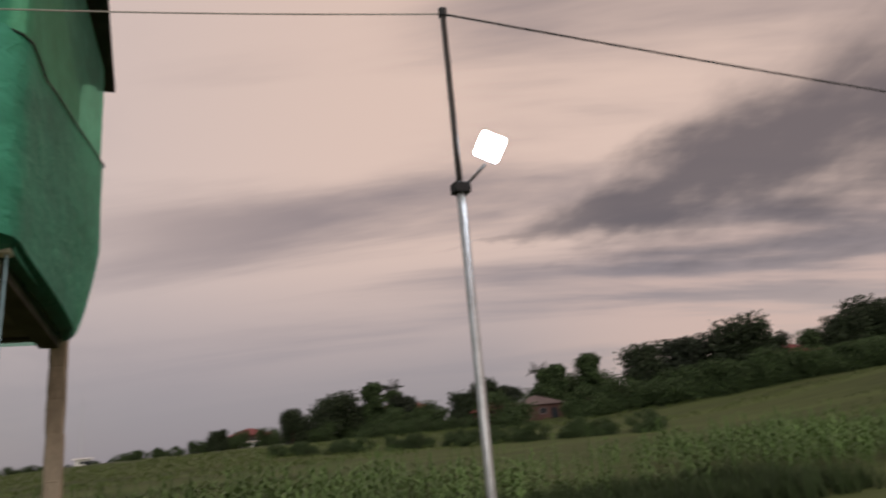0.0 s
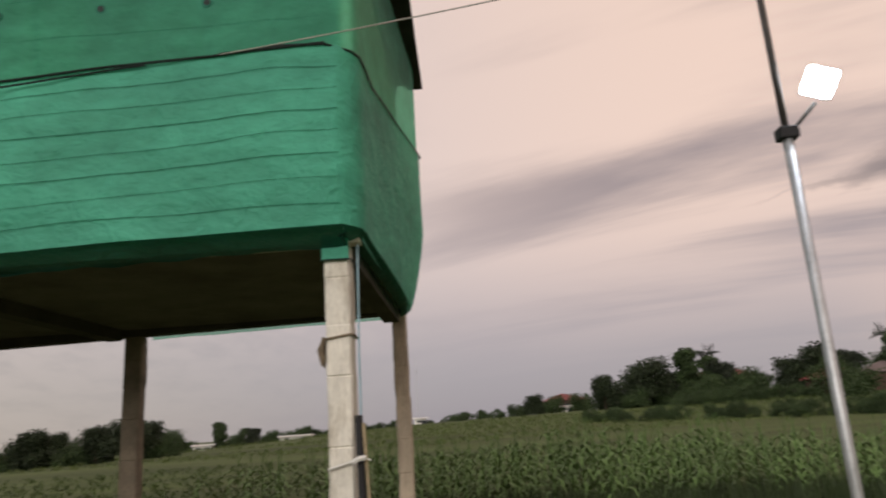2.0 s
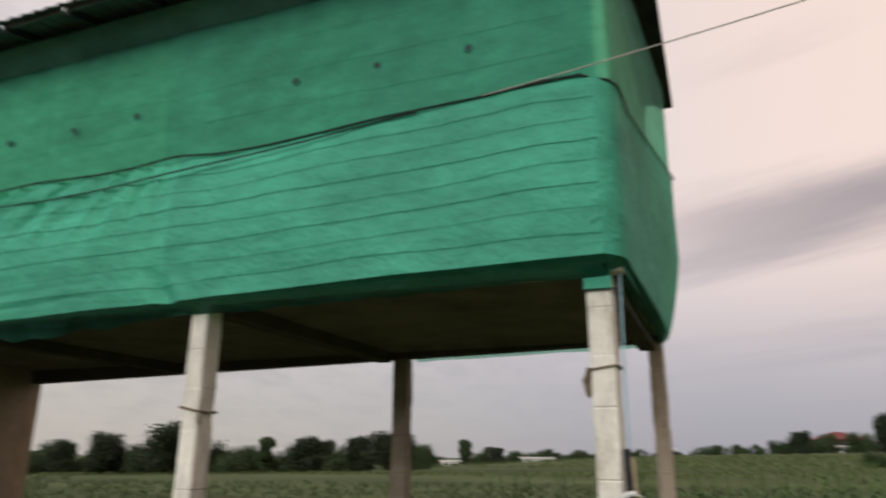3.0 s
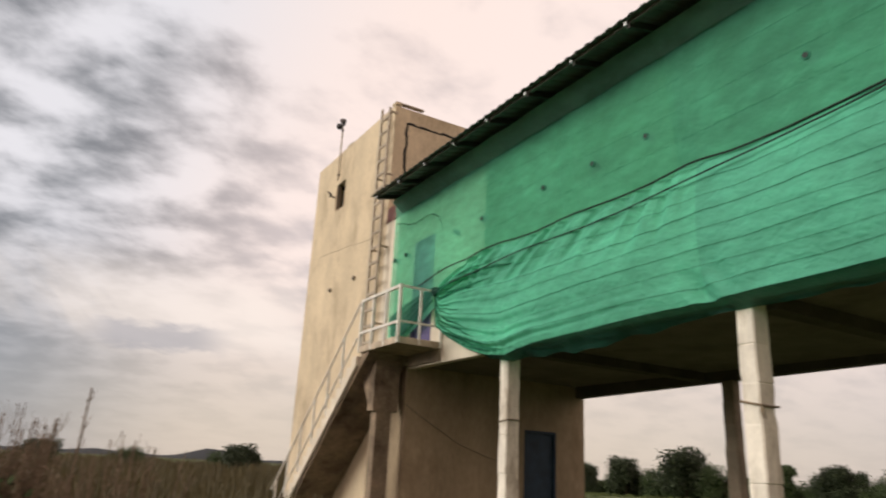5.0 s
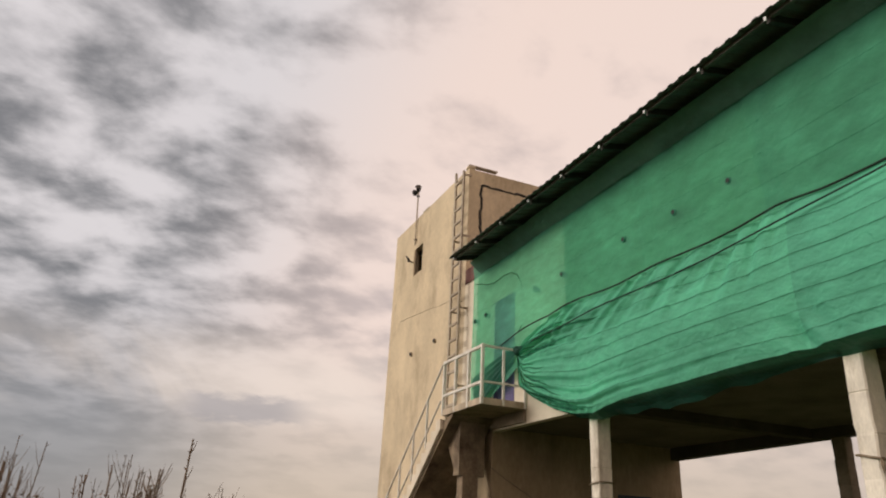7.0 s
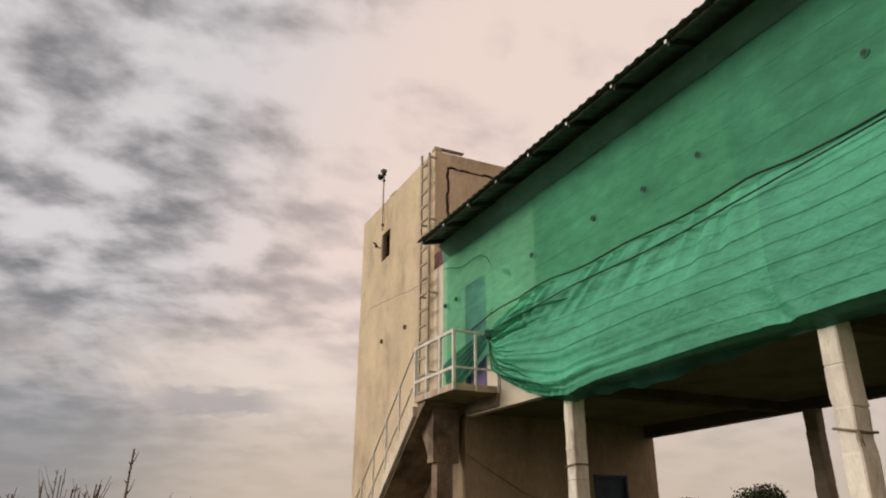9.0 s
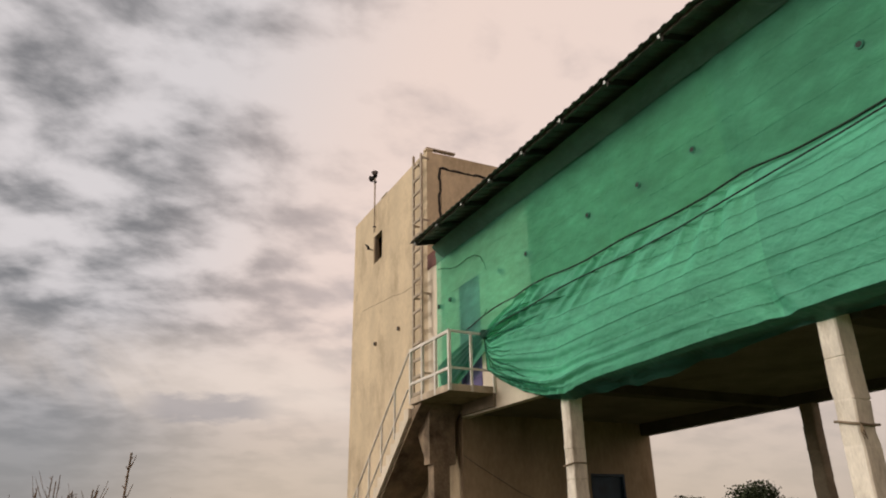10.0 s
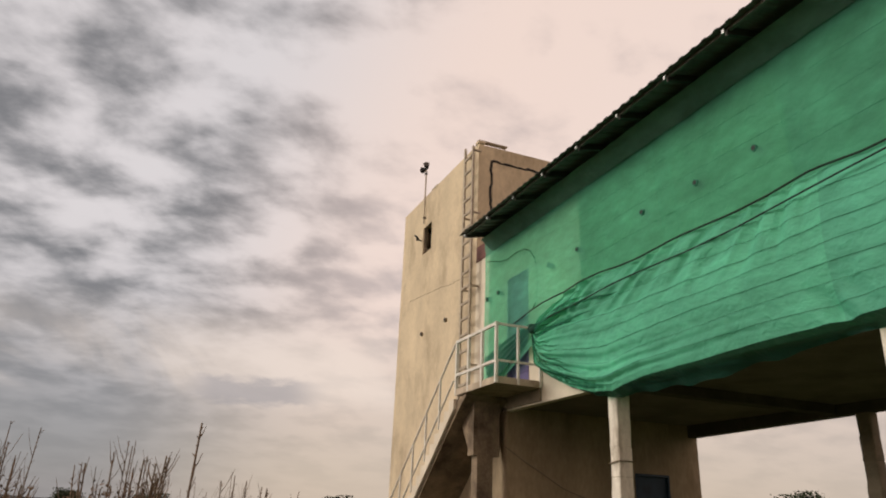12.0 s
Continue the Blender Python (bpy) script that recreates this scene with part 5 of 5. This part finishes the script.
def build_low_crop():
    rng = np.random.default_rng(12)
    v, f = [], []
    for k in range(16):
        a = rng.uniform(0, 6.28)
        r = rng.uniform(0.05, 0.45)
        p = np.array((r * math.cos(a), r * math.sin(a), rng.uniform(0.1, 0.55)))
        d = rng.normal(size=3) * (1, 1, 0.5)
        d /= np.linalg.norm(d)
        e = np.cross(d, rng.normal(size=3))
        e /= np.linalg.norm(e)
        i = len(v)
        v += [p - d * 0.14, p + e * 0.06, p + d * 0.14, p - e * 0.06]
        f.append((i, i + 1, i + 2, i + 3))
    rows = []
    y = 12.0
    while y < 44:
        x = -1.6 * y - 10
        while x < 1.7 * y + 15:
            if rng.uniform() < 0.75 and noise.noise((x * 0.02, y * 0.06, 8.0)) > -0.25:
                rows.append((x + rng.normal() * 0.3, y + rng.normal() * 0.3, rise(x, y) - 0.05, rng.uniform(0.3, 0.62), rng.uniform(0, 6.28)))
            x += 0.42 + y * 0.010
        y += 0.5 + (y - 12) * 0.018
    scatter("low_crop", v, f, rows, M_CROP, "low green crop covering the middle of the field", "crop")
    rows = []
    y = 54.0
    while y < 100:
        x = -95.0
        while x < 108:
            if noise.noise((x * 0.012, y * 0.09, 3.0)) > -0.10 and rng.uniform() < 0.85:
                rows.append((x + rng.normal() * 0.3, y + rng.normal() * 0.4, rise(x, y) - 0.05, rng.uniform(0.5, 0.9), rng.uniform(0, 6.28)))
            x += 0.8
        y += 1.5
    scatter("far_crop", v, f, rows, M_FARCROP, "paler yellow-green crop strip before the trees", "crop")


build_low_crop()


def build_weeds():
    rng = np.random.default_rng(3)
    v, f = [], []
    for k in range(14):
        a = rng.uniform(0, 6.28)
        r = rng.uniform(0, 0.16)
        b = np.array((r * math.cos(a), r * math.sin(a), 0))
        lean = np.array((math.cos(a), math.sin(a), 0)) * rng.uniform(0.05, 0.4)
        h = rng.uniform(0.5, 1.1)
        s = np.array((-math.sin(a), math.cos(a), 0)) * rng.uniform(0.01, 0.028)
        i = len(v)
        v += [b - s * 0.6, b + s * 0.6, b + lean * 0.4 + (0, 0, h * 0.6) + s, b + lean * 0.4 + (0, 0, h * 0.6) - s]
        v += [b + lean + (0, 0, h) + s * 0.1, b + lean + (0, 0, h) - s * 0.1]
        f += [(i, i + 1, i + 2, i + 3), (i + 3, i + 2, i + 4, i + 5)]
    rows = []
    for k in range(9000):
        d = 6.5 + 120 * rng.uniform() ** 2.0
        x = -d
        y = -6.3 + d * rng.uniform(-0.42, 0.42)
        if x > -19.5 and y > -1.7:
            continue
        rows.append((x, y, rise(x, y) - 0.05, rng.uniform(0.7, 1.25) * (0.85 if d < 9 else 1.0 + max(0, d - 25) * 0.012), rng.uniform(0, 6.28)))
    scatter("weeds", v, f, rows, M_WEED, "rough brown and green weeds beside the building", "weeds")
    rows = []
    for k in range(2500):
        x, y = rng.uniform(-10, 16), rng.uniform(5.5, 10.5)
        rows.append((x, y, -0.04, rng.uniform(0.35, 0.7), rng.uniform(0, 6.28)))
    scatter("grass", v, f, rows, M_GRASS, "green grass verge along the maize field", "grass")


build_weeds()


def build_dry_plants():
    """Dead weed stalks that stand near the viewer, thin and branched."""
    def clump(at, stalks, label, seed, leaves=True):
        rng = random.Random(seed)
        t = thing("dry_weed", label, "weed", "dead weeds", at=(*at, 0))
        for (dx, dy, h, lean, r) in stalks:
            pts = [(dx, dy, 0), (dx + lean * 0.3, dy + lean * 0.2, h * 0.45), (dx + lean * 0.8, dy + lean * 0.75, h * 0.8), (dx + lean, dy + lean, h)]
            part("stalk", pipe(pts, r, 6, r * 0.45), M_DRY, t)
            bm = bmesh.new()
            for k in range(22):
                z = h * rng.uniform(0.70, 0.995)
                u = z / h
                p = Vector((dx + lean * u, dy + lean * u, z))
                a = rng.uniform(0, 6.28)
                d = Vector((math.cos(a), math.sin(a), rng.uniform(0.5, 1.6))).normalized() * rng.uniform(0.008, 0.022)
                tube(bm, [p, p + d], r * 0.45, 4, r * 0.15)
            tagged(part("seed_head", bm, M_DRY, t), kind="stuff")
            if rng.random() < 0.85:
                bm = bmesh.new()
                for k in range(12):
                    z = h * rng.uniform(0.6, 0.97)
                    p = Vector((dx + lean * z / h, dy + lean * z / h, z))
                    a = rng.uniform(0, 6.28)
                    o = Vector((math.cos(a) * 0.04, math.sin(a) * 0.04, 0.085)) * rng.uniform(0.6, 1.5)
                    tube(bm, [p, p + o * 0.5 + Vector((0, 0, -0.01)), p + o], r * 0.4, 4, r * 0.15)
                tagged(part("twig", bm, M_DRY, t), kind="stuff")
        if leaves:
            rr = np.random.default_rng(seed)
            v, f = leaf_cloud(rr, [((0, -0.05, 1.42), 0.15), ((0.05, 0.10, 1.34), 0.14), ((0, -0.14, 1.40), 0.13)], 240, 0.035)
            mesh_part("leaves", v, f, M_SHRUB, t, "few green lower leaves")
            v, f = leaf_cloud(rr, [((0.02, dy, 1.5 + 0.08 * math.cos(dy * 14)), 0.10) for dy in (-0.16, -0.08, 0.0, 0.07, 0.15)], 700, 0.010)
            mesh_part("dry_leaves", v, f, M_DRY, t, "curled brown dead leaves")
        return t
    def fan(seed, n, wide, lo, hi, r0, r1):
        q = random.Random(seed)
        out = []
        for k in range(n):
            dy = q.uniform(-1, 1)
            out.append((q.uniform(-0.08, 0.08), dy * wide * 0.45, q.uniform(lo, hi) - 0.10 * abs(dy), dy * wide * 0.5 + q.uniform(-0.03, 0.03), q.uniform(r0, r1)))
        return out
    clump((-3.3, -6.36), fan(8, 56, 0.22, 1.52, 1.86, 0.003, 0.007), "clump of dead brown weed stalks with a few green leaves", 1)
    clump((-3.3, -6.13), [(0, 0, 1.92, 0.05, 0.0085)], "single tall dead weed stalk", 2, False)
    clump((-3.7, -5.84), fan(9, 40, 0.32, 1.5, 1.76, 0.0025, 0.006), "row of short dead weed stalks", 3, False)
    clump((-3.3, -6.84), fan(10, 36, 0.17, 1.54, 1.94, 0.003, 0.0065), "clump of dead brown weeds with dark leaves", 4)


build_dry_plants()


# ---------------------------------------------------------------- far houses
def build_house(name, at, w, d, h, roof_h, wall, roof, label, turn=0.0, hip=True, windows=3):
    t = thing(name, label, "house", at=(at[0], at[1], rise(at[0], at[1]) - 0.2))
    t.rotation_euler = (0, 0, radians(turn))
    part("wall", boxes((-w / 2, w / 2, -d / 2, d / 2, 0, h)), wall, t)
    bm = bmesh.new()
    o = 0.6
    inset = d / 2 if hip else 0.0
    eave = [bm.verts.new(p) for p in ((-w / 2 - o, -d / 2 - o, h), (w / 2 + o, -d / 2 - o, h), (w / 2 + o, d / 2 + o, h), (-w / 2 - o, d / 2 + o, h))]
    ridge = [bm.verts.new((-w / 2 + inset - (0 if hip else o), 0, h + roof_h)), bm.verts.new((w / 2 - inset + (0 if hip else o), 0, h + roof_h))]
    bm.faces.new((eave[0], eave[1], ridge[1], ridge[0])), bm.faces.new((eave[2], eave[3], ridge[0], ridge[1]))
    bm.faces.new((eave[1], eave[2], ridge[1])), bm.faces.new((eave[3], eave[0], ridge[0])), bm.faces.new(eave[::-1])
    part("roof", bm, roof, t)
    for k in range(windows):
        x = -w / 2 + w * (k + 0.5) / windows
        f = part("window", boxes((x - 0.6, x + 0.6, -d / 2 - 0.05, -d / 2 + 0.02, h * 0.4, h * 0.8)), M_GREYROOF if wall != M_PALE else M_PALE, t)
        part("pane", boxes((x - 0.5, x + 0.5, -d / 2 - 0.07, -d / 2 - 0.045, h * 0.45, h * 0.76)), M_DARKPANE, f)
    part("door", boxes((w * 0.2, w * 0.2 + 1.0, -d / 2 - 0.06, -d / 2 + 0.02, 0, h * 0.75)), M_DARKPANE, t)
    return t


build_house("farmhouse", (18.9, 138), 7.4, 6.5, 2.5, 1.35, M_BRICK, M_REDROOF, "small farmhouse with a red roof beyond the field", 6)
build_house("farmhouse", (51.0, 95), 5.0, 5.5, 2.4, 1.8, M_BRICK, M_REDROOF, "brick farmhouse with a red hipped roof among trees", 10, True, 1)
build_house("farmhouse", (55.6, 91), 6.4, 6.0, 2.4, 1.5, M_BRICK, M_GREYROOF, "brick house with a grey hipped roof among trees", -8, True, 1)
build_house("farmhouse", (42.5, 116), 8.0, 6.0, 4.2, 1.8, M_BRICK, M_REDROOF, "farmhouse with a red roof half hidden by trees", 0)
build_house("farmhouse", (86.5, 74), 13, 7, 3.6, 1.8, M_BRICK, M_REDROOF, "long red-roofed house behind the trees", -14)
build_house("low_shed", (-38.0, 151), 6.4, 3.0, 1.25, 0.25, M_PALE, M_PALE, "low white shed far across the field", 0, False, 2)
build_house("low_shed", (-57.3, 149), 4.0, 3.0, 1.5, 0.3, M_PALE, M_PALE, "small white shed far across the field", 0, False, 2)
build_house("low_shed", (-10.8, 152), 2.4, 3.0, 1.5, 0.3, M_PALE, M_PALE, "white hut at the far field edge", 0, False, 1)
build_house("low_shed", (18.0, 132), 3.4, 2.0, 1.2, 0.25, M_PALE, M_PALE, "white lean-to in front of the red-roofed farmhouse", 0, False, 1)


def build_mast_far():
    m = thing("far_mast", "thin radio mast far beyond the field", "mast", at=(-14.5, 195, rise(-14.5, 195)))
    part("pole", pipe([(0, 0, 0), (0, 0, 19)], 0.10, 5, 0.04), M_GALV, m)
    part("crossbar", pipe([(-0.5, 0, 15), (0.5, 0, 15)], 0.04, 5), M_GALV, m)


build_mast_far()
